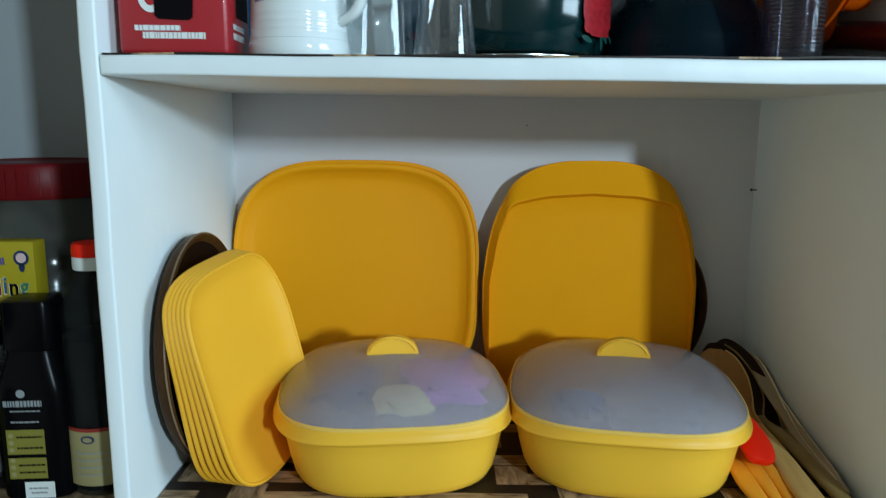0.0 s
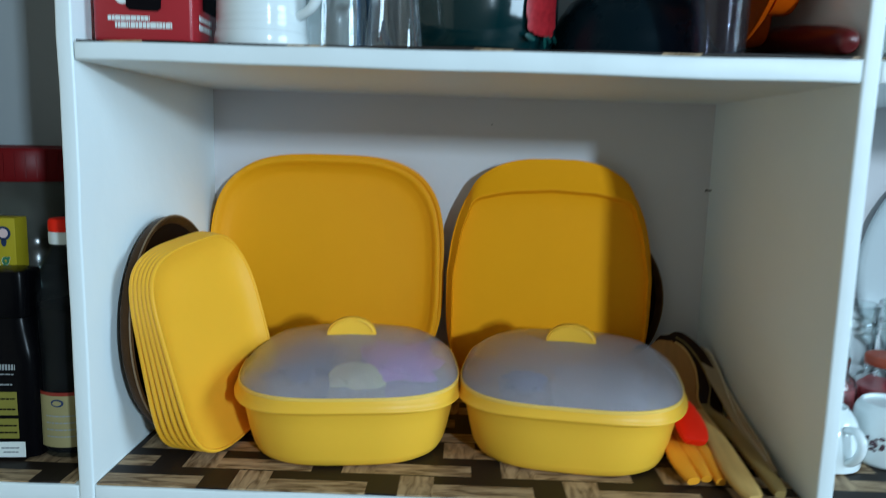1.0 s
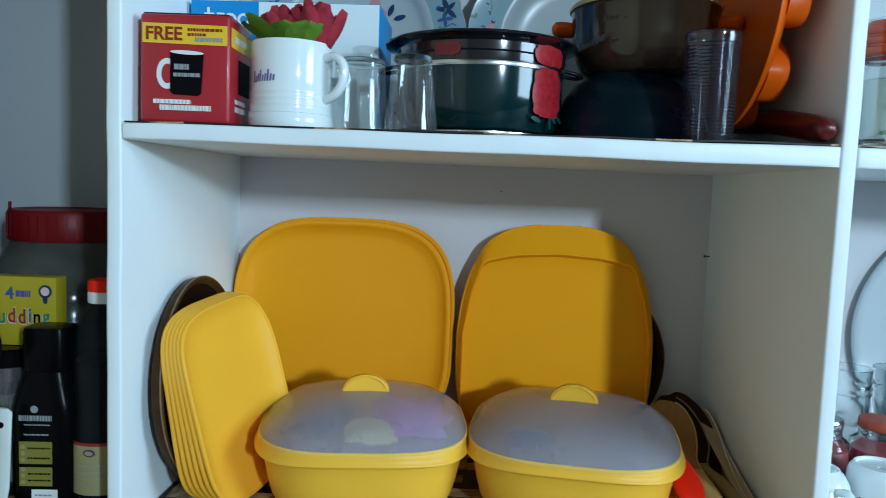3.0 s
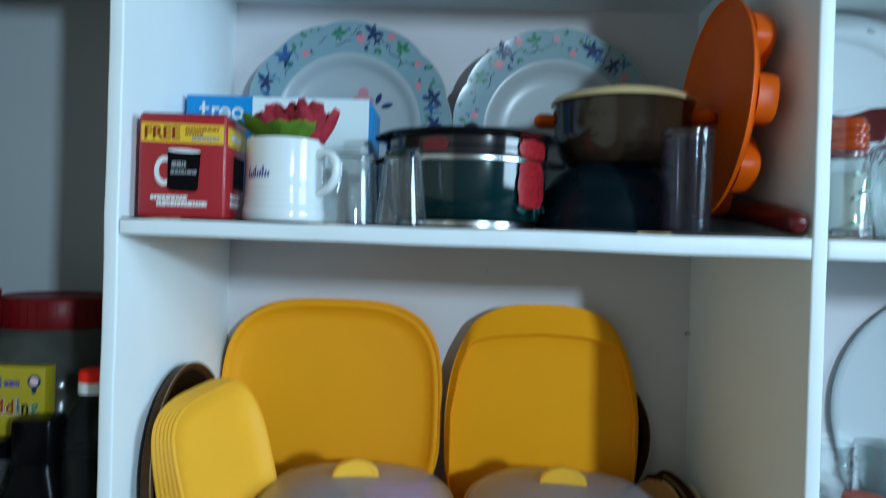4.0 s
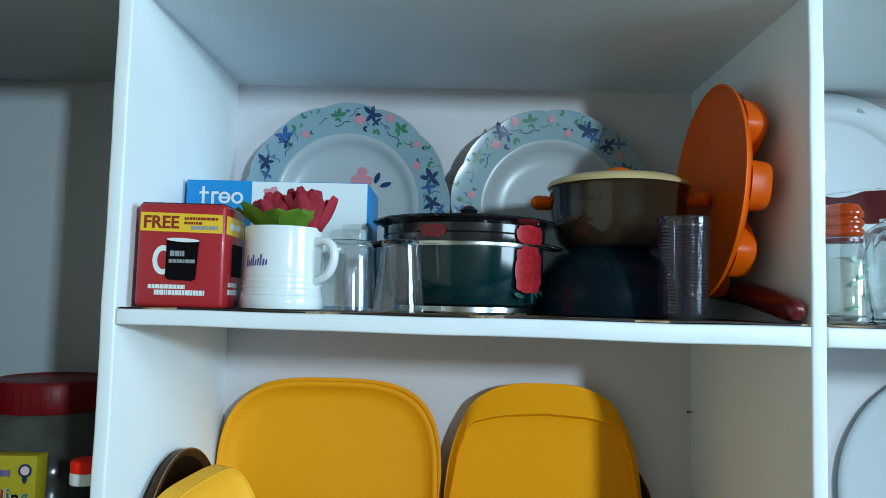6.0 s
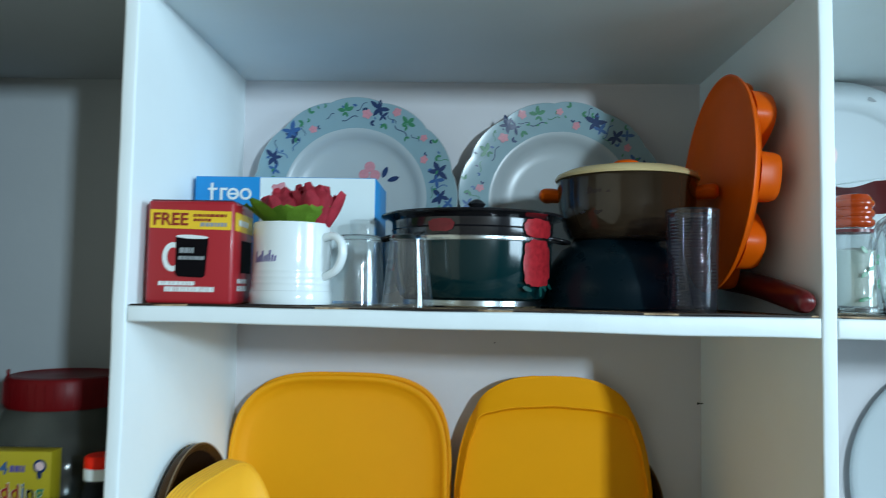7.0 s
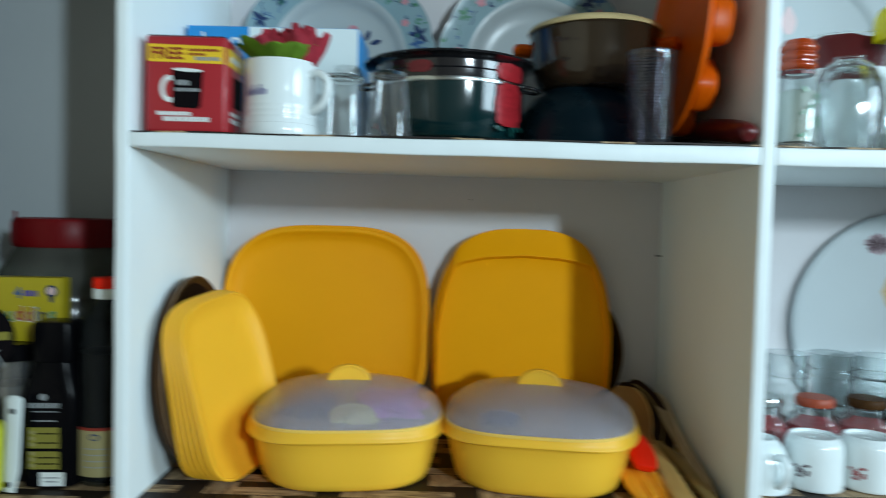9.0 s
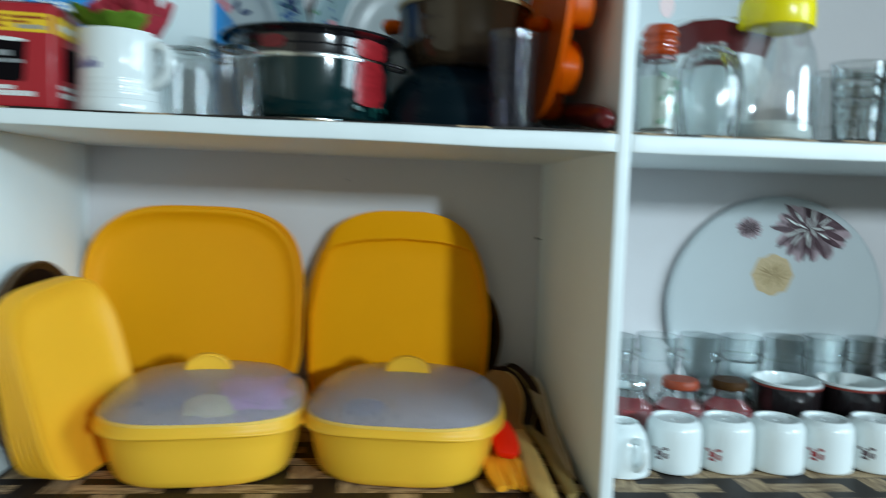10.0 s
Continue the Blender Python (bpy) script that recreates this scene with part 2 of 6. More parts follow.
def parquet(name):
    """Printed vinyl: tan planks with dark brown blocks between."""
    m = bpy.data.materials.new(name)
    m.use_nodes = True
    nt = m.node_tree
    L = nt.links.new
    b = nt.nodes["Principled BSDF"]
    tc = nt.nodes.new("ShaderNodeTexCoord")
    sep = nt.nodes.new("ShaderNodeSeparateXYZ")
    L(tc.outputs["Object"], sep.inputs[0])

    def op(kind, a, v=None, c=None):
        n = nt.nodes.new("ShaderNodeMath")
        n.operation = kind
        for i, x in enumerate((a, v, c)):
            if x is None:
                continue
            if isinstance(x, (int, float)):
                n.inputs[i].default_value = x
            else:
                L(x, n.inputs[i])
        return n.outputs[0]

    ry = op("DIVIDE", sep.outputs["Y"], 0.046)
    row = op("FLOOR", ry)
    v = op("FRACT", ry)
    u = op("FRACT", op("ADD", op("DIVIDE", sep.outputs["X"], 0.178), op("MULTIPLY", row, 0.37)))
    horizontal = op("LESS_THAN", u, 0.60)
    dark = op("MULTIPLY", op("GREATER_THAN", u, 0.60), op("LESS_THAN", u, 0.79))
    gap = op("MAXIMUM", op("GREATER_THAN", v, 0.62), op("LESS_THAN", op("ABSOLUTE", op("SUBTRACT", u, 0.79)), 0.008))
    gap = op("MULTIPLY", gap, op("LESS_THAN", u, 0.79))
    mask = op("MAXIMUM", dark, gap)
    seam = op("LESS_THAN", v, 0.05)

    def grain(sx, sy):
        mp = nt.nodes.new("ShaderNodeMapping")
        mp.inputs["Scale"].default_value = (sx, sy, 1)
        L(tc.outputs["Object"], mp.inputs["Vector"])
        n = nt.nodes.new("ShaderNodeTexNoise")
        n.inputs["Scale"].default_value = 22
        n.inputs["Detail"].default_value = 6
        n.inputs["Distortion"].default_value = 0.8
        L(mp.outputs["Vector"], n.inputs["Vector"])
        return n.outputs["Fac"]

    g = nt.nodes.new("ShaderNodeMix")
    L(horizontal, g.inputs["Factor"])
    L(grain(6, 1.2), g.inputs["A"])
    L(grain(1.2, 6), g.inputs["B"])
    ramp = nt.nodes.new("ShaderNodeValToRGB")
    ramp.color_ramp.elements[0].position, ramp.color_ramp.elements[0].color = 0.32, (0.115, 0.062, 0.028, 1)
    ramp.color_ramp.elements[1].position, ramp.color_ramp.elements[1].color = 0.62, (0.47, 0.33, 0.19, 1)
    L(g.outputs["Result"], ramp.inputs["Fac"])
    mix = nt.nodes.new("ShaderNodeMix")
    mix.data_type = "RGBA"
    mix.inputs["B"].default_value = (0.016, 0.009, 0.006, 1)
    L(ramp.outputs["Color"], mix.inputs["A"])
    L(op("MAXIMUM", mask, seam), mix.inputs["Factor"])
    L(mix.outputs["Result"], b.inputs["Base Color"])
    b.inputs["Roughness"].default_value = 0.55
    b.inputs["Specular IOR Level"].default_value = 0.3
    bn = nt.nodes.new("ShaderNodeBump")
    bn.inputs["Strength"].default_value = 0.2
    bn.inputs["Distance"].default_value = 0.001
    L(g.outputs["Result"], bn.inputs["Height"])
    L(bn.outputs["Normal"], b.inputs["Normal"])
    return m


def thin_glass(name, tint, base=0.05, rough=0.02, veil=0.0):
    """Thin-walled glass: clear straight through, glossy by its angle."""
    m = bpy.data.materials.new(name)
    m.use_nodes = True
    nt = m.node_tree
    nt.nodes.remove(nt.nodes["Principled BSDF"])
    tr = nt.nodes.new("ShaderNodeBsdfTransparent")
    tr.inputs["Color"].default_value = (*tint, 1)
    gl = nt.nodes.new("ShaderNodeBsdfGlossy")
    gl.inputs["Roughness"].default_value = rough
    gl.inputs["Color"].default_value = (0.95, 0.97, 1, 1)
    lw = nt.nodes.new("ShaderNodeLayerWeight")
    lw.inputs["Blend"].default_value = 0.5
    pw = nt.nodes.new("ShaderNodeMath")
    pw.operation = "POWER"
    pw.inputs[1].default_value = 3.2
    nt.links.new(lw.outputs["Facing"], pw.inputs[0])
    fr = nt.nodes.new("ShaderNodeMath")
    fr.operation = "MULTIPLY_ADD"
    fr.inputs[1].default_value = 0.26
    fr.inputs[2].default_value = base
    nt.links.new(pw.outputs[0], fr.inputs[0])
    tc = nt.nodes.new("ShaderNodeTexCoord")
    ns = nt.nodes.new("ShaderNodeTexNoise")
    ns.inputs["Scale"].default_value = 60
    bn = nt.nodes.new("ShaderNodeBump")
    bn.inputs["Strength"].default_value = 0.15
    bn.inputs["Distance"].default_value = 0.001
    nt.links.new(tc.outputs["Object"], ns.inputs["Vector"])
    nt.links.new(ns.outputs["Fac"], bn.inputs["Height"])
    nt.links.new(bn.outputs["Normal"], gl.inputs["Normal"])
    mx = nt.nodes.new("ShaderNodeMixShader")
    nt.links.new(fr.outputs[0], mx.inputs[0])
    nt.links.new(tr.outputs[0], mx.inputs[1])
    nt.links.new(gl.outputs[0], mx.inputs[2])
    # patchy whitish diffuse share mixed over the clear glass
    film = nt.nodes.new("ShaderNodeBsdfDiffuse")
    film.inputs["Color"].default_value = (0.75, 0.77, 0.78, 1)
    patch = nt.nodes.new("ShaderNodeTexNoise")
    patch.inputs["Scale"].default_value = 25
    nt.links.new(tc.outputs["Object"], patch.inputs["Vector"])
    much = nt.nodes.new("ShaderNodeMath")
    much.operation = "MULTIPLY"
    much.inputs[1].default_value = 2 * veil
    nt.links.new(patch.outputs["Fac"], much.inputs[0])
    dm = nt.nodes.new("ShaderNodeMixShader")
    nt.links.new(much.outputs[0], dm.inputs[0])
    nt.links.new(mx.outputs[0], dm.inputs[1])
    nt.links.new(film.outputs[0], dm.inputs[2])
    nt.links.new(dm.outputs[0], nt.nodes["Material Output"].inputs["Surface"])
    return m


THINGLASS = thin_glass("thin_clear_glass", (0.965, 0.975, 0.975), 0.09, veil=0.028)
RIMGLASS = thin_glass("bright_glass_rim", (0.96, 0.97, 0.97), 0.16)
PRESSED = mat("pressed_clear_glass", (0.76, 0.80, 0.80), 0.03, var=0.02, scale=10, trans=1.0, ior=1.47, bump=0.25, bscale=45)


def hazy(name, tint, haze, amount, rough=0.08):
    """Cloudy plastic: partly clear, partly scattering, with a gloss of its own."""
    m = bpy.data.materials.new(name)
    m.use_nodes = True
    nt = m.node_tree
    b = nt.nodes["Principled BSDF"]
    b.inputs["Roughness"].default_value = rough
    tr = nt.nodes.new("ShaderNodeBsdfTransparent")
    tr.inputs["Color"].default_value = (*tint, 1)
    tc = nt.nodes.new("ShaderNodeTexCoord")
    ns = nt.nodes.new("ShaderNodeTexNoise")
    ns.inputs["Scale"].default_value = 35
    ns.inputs["Detail"].default_value = 5
    nt.links.new(tc.outputs["Object"], ns.inputs["Vector"])
    cm = nt.nodes.new("ShaderNodeMix")
    cm.data_type = "RGBA"
    cm.inputs["A"].default_value = (*[c * 0.75 for c in haze], 1)
    cm.inputs["B"].default_value = (*[min(1, c * 1.25) for c in haze], 1)
    nt.links.new(ns.outputs["Fac"], cm.inputs["Factor"])
    nt.links.new(cm.outputs["Result"], b.inputs["Base Color"])
    fac = nt.nodes.new("ShaderNodeMapRange")
    fac.inputs["To Min"].default_value = amount * 0.6
    fac.inputs["To Max"].default_value = amount * 1.4
    nt.links.new(ns.outputs["Fac"], fac.inputs["Value"])
    mx = nt.nodes.new("ShaderNodeMixShader")
    nt.links.new(fac.outputs["Result"], mx.inputs[0])
    nt.links.new(tr.outputs[0], mx.inputs[1])
    nt.links.new(b.outputs[0], mx.inputs[2])
    nt.links.new(mx.outputs[0], nt.nodes["Material Output"].inputs["Surface"])
    return m


SMOKE = thin_glass("smoky_clear_plastic", (0.62, 0.62, 0.70), 0.06, 0.05, veil=0.012)
SMOKELINER = hazy("smoky_inner_plastic", (0.80, 0.80, 0.86), (0.09, 0.09, 0.115), 0.12, 0.10)
JARPLASTIC = hazy("cloudy_clear_plastic", (0.80, 0.81, 0.78), (0.24, 0.24, 0.22), 0.14, 0.12)
BOTTLEPLASTIC = hazy("clear_grey_bottle_plastic", (0.78, 0.82, 0.82), (0.05, 0.055, 0.06), 0.10)
SAUCE = mat("dark_brown_sauce", (0.006, 0.004, 0.003), 0.3, var=0.3, scale=20, ior=1.2)
LIDORANGE = mat("dull_orange_lid", (0.33, 0.050, 0.016), 0.45, var=0.15, scale=30)
GREYPOWDER = mat("dull_grey_powder", (0.10, 0.10, 0.095), 0.8, var=0.3, scale=60)
PARQUET = parquet("parquet_print_vinyl")


# ---- mesh helpers ----
def finish(name, bm, material, sharp=38):
    me = bpy.data.meshes.new(name)
    bmesh.ops.recalc_face_normals(bm, faces=bm.faces)
    bm.to_mesh(me)
    bm.free()
    me.shade_smooth()
    me.set_sharp_from_angle(angle=radians(sharp))
    me.materials.append(material)
    return new(name, me)


def part(name, bm, material, parent, label="", sharp=38):
    ob = finish(name, bm, material, sharp)
    ob.parent = parent
    if label:
        tagged(ob, label)
    return ob


def thing(name, label, category, m, group="", kind=""):
    ob = new(name)
    ob.empty_display_size = 0.03
    ob.matrix_basis = m
    return tagged(ob, label, category, group, kind)


def box_bm(x0, y0, z0, x1, y1, z1, bevel=0.0, seg=2):
    bm = bmesh.new()
    bmesh.ops.create_cube(bm, size=1)
    for v in bm.verts:
        v.co = Vector(((x0, x1)[v.co.x > 0], (y0, y1)[v.co.y > 0], (z0, z1)[v.co.z > 0]))
    if bevel:
        bmesh.ops.bevel(bm, geom=list(bm.edges), offset=bevel, segments=seg, affect="EDGES", profile=0.5)
    return bm


def loft_into(bm, rings, cap0=True, cap1=True):
    made = [[bm.verts.new(p) for p in r] for r in rings]
    n = len(rings[0])
    for a, b in zip(made, made[1:]):
        for i in range(n):
            bm.faces.new((a[i], a[(i + 1) % n], b[(i + 1) % n], b[i]))
    if cap0:
        bm.faces.new(made[0])
    if cap1:
        bm.faces.new(made[-1])
    return bm


def loft(rings, cap0=True, cap1=True):
    return loft_into(bmesh.new(), rings, cap0, cap1)


def circle(r, z, n=48, cx=0.0, cy=0.0):
    return [Vector((cx + r * math.cos(2 * math.pi * i / n), cy + r * math.sin(2 * math.pi * i / n), z)) for i in range(n)]


def lathe(profile, n=48):
    """A closed shell turned about z, from (radius, height) pairs."""
    return loft([circle(max(r, 0.0004), z, n) for r, z in profile])


def ring_lathe(profile, n=48):
    """A closed ring: the profile joins up with itself."""
    bm = bmesh.new()
    made = [[bm.verts.new(p) for p in circle(r, z, n)] for r, z in profile]
    for a, b in zip(made, made[1:] + made[:1]):
        for i in range(n):
            bm.faces.new((a[i], a[(i + 1) % n], b[(i + 1) % n], b[i]))
    return bm


def squircle(a, b, z, p=3.2, n=72, bow=0.0):
    """A rounded-square ring; bow lifts the middles of the sides."""
    out = []
    for i in range(n):
        t = 2 * math.pi * i / n
        c, s = math.cos(t), math.sin(t)
        x = a * math.copysign(abs(c) ** (2 / p), c)
        y = b * math.copysign(abs(s) ** (2 / p), s)
        out.append(Vector((x, y, z + bow * math.cos(4 * t))))
    return out


def tube(points, radius, n=12, flat=1.0, side=(1, 0, 0)):
    """A round bar along points; radius a number or one for each point; flat squeezes it along side."""
    pts = [Vector(p) for p in points]
    rings = []
    for i, p in enumerate(pts):
        d = (pts[min(i + 1, len(pts) - 1)] - pts[max(i - 1, 0)]).normalized()
        s = Vector(side)
        s = (s - d * s.dot(d)).normalized()
        u = d.cross(s)
        r = radius[i] if isinstance(radius, (list, tuple)) else radius
        rings.append([p + s * (r * flat * math.cos(2 * math.pi * k / n)) + u * (r * math.sin(2 * math.pi * k / n)) for k in range(n)])
    return loft(rings)


def arc(c, r, a0, a1, n, axis="xz"):
    out = []
    for i in range(n + 1):
        a = radians(a0 + (a1 - a0) * i / n)
        u, v = r * math.cos(a), r * math.sin(a)
        out.append((c[0] + u, c[1], c[2] + v) if axis == "xz" else (c[0], c[1] + u, c[2] + v))
    return out


def moved(bm, m):
    bmesh.ops.transform(bm, matrix=m, verts=bm.verts)
    return bm


def blob_outline(cx, cy, rx, ry, ang=0.0, n=14, wob=0.0, petals=0, tip=0.0):
    """A flat closed outline in 2D: an ellipse, or a flower with petals."""
    out = []
    for i in range(n):
        t = 2 * math.pi * i / n
        k = 1 + (wob * math.cos(petals * t) if petals else 0)
        x, y = rx * k * math.cos(t), ry * k * math.sin(t)
        if tip:
            y *= 1 - tip * abs(math.cos(t)) ** 3
        c, s = math.cos(ang), math.sin(ang)
        out.append((cx + c * x - s * y, cy + s * x + c * y))
    return out


def prints(outlines, place, lift=0.0004):
    """Printed patches: flat outlines set on a surface by place(u, v) -> (point, normal)."""
    bm = bmesh.new()
    for o in outlines:
        mu, mv = sum(p[0] for p in o) / len(o), sum(p[1] for p in o) / len(o)
        c, nn = place(mu, mv)
        mid = bm.verts.new(c + nn * lift)
        vs = []
        for u, v in o:
            p, q = place(u, v)
            vs.append(bm.verts.new(p + q * lift))
        for i in range(len(vs)):
            bm.faces.new((mid, vs[i], vs[(i + 1) % len(vs)]))
    return bm


def print_patch(outline, place, lift=0.0006, rows=6):
    """One printed patch that follows a curved surface."""
    bm = bmesh.new()
    mu, mv = sum(p[0] for p in outline) / len(outline), sum(p[1] for p in outline) / len(outline)
    c, nn = place(mu, mv)
    last, mid = None, bm.verts.new(c + nn * lift)
    for k in range(1, rows + 1):
        ring = []
        for u, v in outline:
            p, q = place(mu + (u - mu) * k / rows, mv + (v - mv) * k / rows)
            ring.append(bm.verts.new(p + q * lift))
        for i in range(len(ring)):
            j = (i + 1) % len(ring)
            bm.faces.new((mid, ring[i], ring[j]) if last is None else (last[i], ring[i], ring[j], last[j]))
        last = ring
    return bm


def on_front(y):
    return lambda u, v: (Vector((u, y, v)), Vector((0, -1, 0)))


def on_side(x, sign=1):
    return lambda u, v: (Vector((x, u, v)), Vector((sign, 0, 0)))


def on_cyl(r_of_z):
    """u is an arc length round the front of a turned body, v the height."""
    def place(u, v):
        r = r_of_z(v)
        a = -math.pi / 2 + u / r
        return Vector((r * math.cos(a), r * math.sin(a), v)), Vector((math.cos(a), math.sin(a), 0))
    return place


def wrap(u0, u1, v0, v1, place, lift=0.0005, n=24):
    """A printed band that follows a round body."""
    bm = bmesh.new()
    rows = []
    for v in (v0, v1):
        row = []
        for i in range(n + 1):
            q, nn = place(u0 + (u1 - u0) * i / n, v)
            row.append(bm.verts.new(q + nn * lift))
        rows.append(row)
    for i in range(n):
        bm.faces.new((rows[0][i], rows[0][i + 1], rows[1][i + 1], rows[1][i]))
    return bm


def bars(x0, x1, z, h, rng, gap=0.0007, lo=0.0015, hi=0.0055):
    """Unreadable writing: a line of small bars."""
    out, x = [], x0
    while x < x1:
        w = min(rng.uniform(lo, hi), x1 - x)
        out.append([(x, z), (x + w, z), (x + w, z + h), (x, z + h)])
        x += w + gap
    return out


def word(text, size, parent, name, material, m, label=""):
    cu = bpy.data.curves.new(name, "FONT")
    cu.body, cu.size, cu.extrude, cu.offset = text, size, 0.0002, 0.0005
    tmp = bpy.data.objects.new("tmp", cu)
    scene.collection.objects.link(tmp)
    me = bpy.data.meshes.new_from_object(tmp.evaluated_get(bpy.context.evaluated_depsgraph_get()))
    bpy.data.objects.remove(tmp)
    bpy.data.curves.remove(cu)
    me.name = name
    me.materials.append(material)
    ob = new(name, me)
    ob.parent = parent
    ob.matrix_basis = m
    if label:
        tagged(ob, label)
    return ob


# ---- structure ----
BACK = 0.395
SH_T, SH_B = 1.500, 1.480      # the middle shelf
LO_T, LO_B = 1.046, 1.024      # the lower shelf
CEIL = 1.868


def board(name, x0, y0, z0, x1, y1, z1, label, category="shelf board", bevel=0.0025, material=None, wavy=0.0015, taper=(0.0, 0.0)):
    """A painted board with slightly worn, uneven edges."""
    bm = box_bm(x0, y0, z0, x1, y1, z1)
    lx, ly, lz = x1 - x0, y1 - y0, z1 - z0
    long_axis = max((lx, 0), (ly, 1), (lz, 2))[1]
    edges = [e for e in bm.edges if abs((e.verts[0].co - e.verts[1].co)[long_axis]) > 0.01]
    bmesh.ops.subdivide_edges(bm, edges=edges, cuts=40, use_grid_fill=True)
    front = [v for v in bm.verts if v.co.y < y0 + 1e-5]
    if bevel:
        keep = [e for e in bm.edges if all(v.co.y < y0 + 1e-5 for v in e.verts) and len(e.link_faces) == 2 and e.calc_face_angle(0) > 1]
        bmesh.ops.bevel(bm, geom=keep, offset=bevel, segments=3, affect="EDGES", profile=0.5)
    for v in bm.verts:
        if v.co.z < (z0 + z1) / 2:
            v.co.z += taper[0] + (taper[1] - taper[0]) * (v.co.x - x0) / lx
        if v.co.y < y0 + 0.01:
            k = noise.noise(Vector((v.co.x * 14, v.co.z * 14, 3.1)))
            k2 = noise.noise(Vector((v.co.x * 45, v.co.z * 45, 8.7)))
            v.co.y += wavy * (k + 0.5 * k2)
            if long_axis == 0:
                v.co.z += wavy * 0.9 * noise.noise(Vector((v.co.x * 9, 5.0, v.co.z * 3)))
            elif long_axis == 2:
                v.co.x += wavy * 0.9 * noise.noise(Vector((v.co.z * 9, 2.0, v.co.x * 3)))
    ob = finish(name, bm, material or PAINT, 50)
    return tagged(ob, label, category, kind="structure")


# niche ends are unseen; set here to block light from both sides
X0, X1 = -0.50, 1.52
DIV_L, DIV_R = -0.0165, 0.7668
# unseen side wall stands close, so its bounced fill is stronger
ROOM_X = -0.80
board("shelf_divider", DIV_L, 0, 0.0, 0.0, BACK, CEIL, "white painted upright divider board of the shelving", "shelf divider")
board("shelf_divider", 0.750, 0, 0.0, DIV_R, BACK, CEIL, "white painted upright divider board of the shelving", "shelf divider")
board("shelf", 0.0, 0.0005, SH_B, 0.750, BACK, SH_T, "white painted middle shelf board between two dividers", "shelf", taper=(0.0028, -0.0018))
board("shelf", DIV_R, 0.0005, SH_B, X1, BACK, SH_T, "white painted middle shelf board beside the divider", "shelf", taper=(-0.0018, 0.0))
board("shelf", 0.0, 0.0005, LO_B, 0.750, BACK, LO_T, "white painted lower shelf board under the vinyl mat", "shelf")
board("shelf", DIV_R, 0.0005, LO_B, X1, BACK, LO_T, "white painted lower shelf board under the vinyl mat", "shelf")
board("shelf", X0, 0.0005, LO_B, DIV_L, BACK, LO_T, "white painted lower shelf board under the vinyl mat", "shelf")
board("shelf_top", -0.008, 0.0, CEIL, X1, BACK, CEIL + 0.022, "white painted top board closing the shelving", "shelf")
board("shelf_top", X0, 0.0, CEIL, -0.008, BACK, CEIL + 0.022, "top board over the bottles and jar, coloured darker for its shade", "shelf", material=SHADEPAINT)


def wall(name, x0, y0, z0, x1, y1, z1, material, label, category="wall"):
    return tagged(finish(name, box_bm(x0, y0, z0, x1, y1, z1), material), label, category, kind="structure")


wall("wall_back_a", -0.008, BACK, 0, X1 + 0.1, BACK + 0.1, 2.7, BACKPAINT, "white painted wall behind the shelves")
# same wall as wall_back_a, split off to take the shade colour
wall("wall_back_b", X0 - 0.1, BACK, 0, -0.008, BACK + 0.1, 2.7, SHADEPAINT, "back wall behind the bottles and jar, coloured darker for its shade")
wall("wall_end_b", X0 - 0.1, 0.0, 0, X0, BACK, 2.7, ROOMPAINT, "unseen dark end wall, added to block side light")
wall("wall_front_b", ROOM_X, 0.0, 0, X0 - 0.1, 0.1, 2.7, ROOMPAINT, "unseen dark wall beside the shelving, cutting bounced light")
wall("wall_side_a", ROOM_X - 0.1, -3.4, 0, ROOM_X, 0.1, 2.7, SIDEPAINT, "unseen cream side wall, added to bounce fill light")
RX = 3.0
wall("wall_end_a", X1, 0.0, 0, X1 + 0.1, BACK, 2.7, ROOMPAINT, "unseen dark end wall, added to block side light")
wall("wall_front_a", X1 + 0.1, 0.0, 0, RX, 0.1, 2.7, ROOMPAINT, "unseen dark wall beside the shelving, cutting bounced light")
WY0, WY1, WZ0, WZ1 = -1.90, -0.70, 1.40, 2.50
wall("wall_side_b", RX, -3.4, 0, RX + 0.1, WY0, 2.7, ROOMPAINT, "unseen dark side wall of the room, cutting bounced light")
wall("wall_side_c", RX, WY1, 0, RX + 0.1, 0.1, 2.7, ROOMPAINT, "unseen dark side wall of the room, cutting bounced light")
wall("wall_side_d", RX, WY0, 0, RX + 0.1, WY1, WZ0, ROOMPAINT, "unseen dark wall below the window, cutting bounced light")
wall("wall_side_e", RX, WY0, WZ1, RX + 0.1, WY1, 2.7, ROOMPAINT, "unseen dark wall above the window, cutting bounced light")
window = thing("window_1", "white framed window letting daylight into the room", "window", pose(RX + 0.08, 0, 0), kind="structure")
for y0, y1, z0, z1 in ((WY0, WY0 + 0.05, WZ0, WZ1), (WY1 - 0.05, WY1, WZ0, WZ1), (WY0 + 0.05, WY1 - 0.05, WZ0, WZ0 + 0.05), (WY0 + 0.05, WY1 - 0.05, WZ1 - 0.05, WZ1)):
    part("window_frame", box_bm(-0.02, y0, z0, 0.02, y1, z1, 0.004, 1), PAINT, window)
wall("wall_rear", ROOM_X - 0.1, -3.5, 0, RX + 0.1, -3.4, 2.7, REARPAINT, "unseen tan rear wall, brightened to bounce light at the shelves")
wall("wall_above", X0, 0.0, CEIL + 0.022, X1, 0.08, 2.7, ROOMPAINT, "unseen dark wall above the shelving, cutting bounced light")
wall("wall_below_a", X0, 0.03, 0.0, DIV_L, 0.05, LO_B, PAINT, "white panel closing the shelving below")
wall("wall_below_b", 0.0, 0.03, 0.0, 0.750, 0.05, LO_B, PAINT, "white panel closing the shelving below")
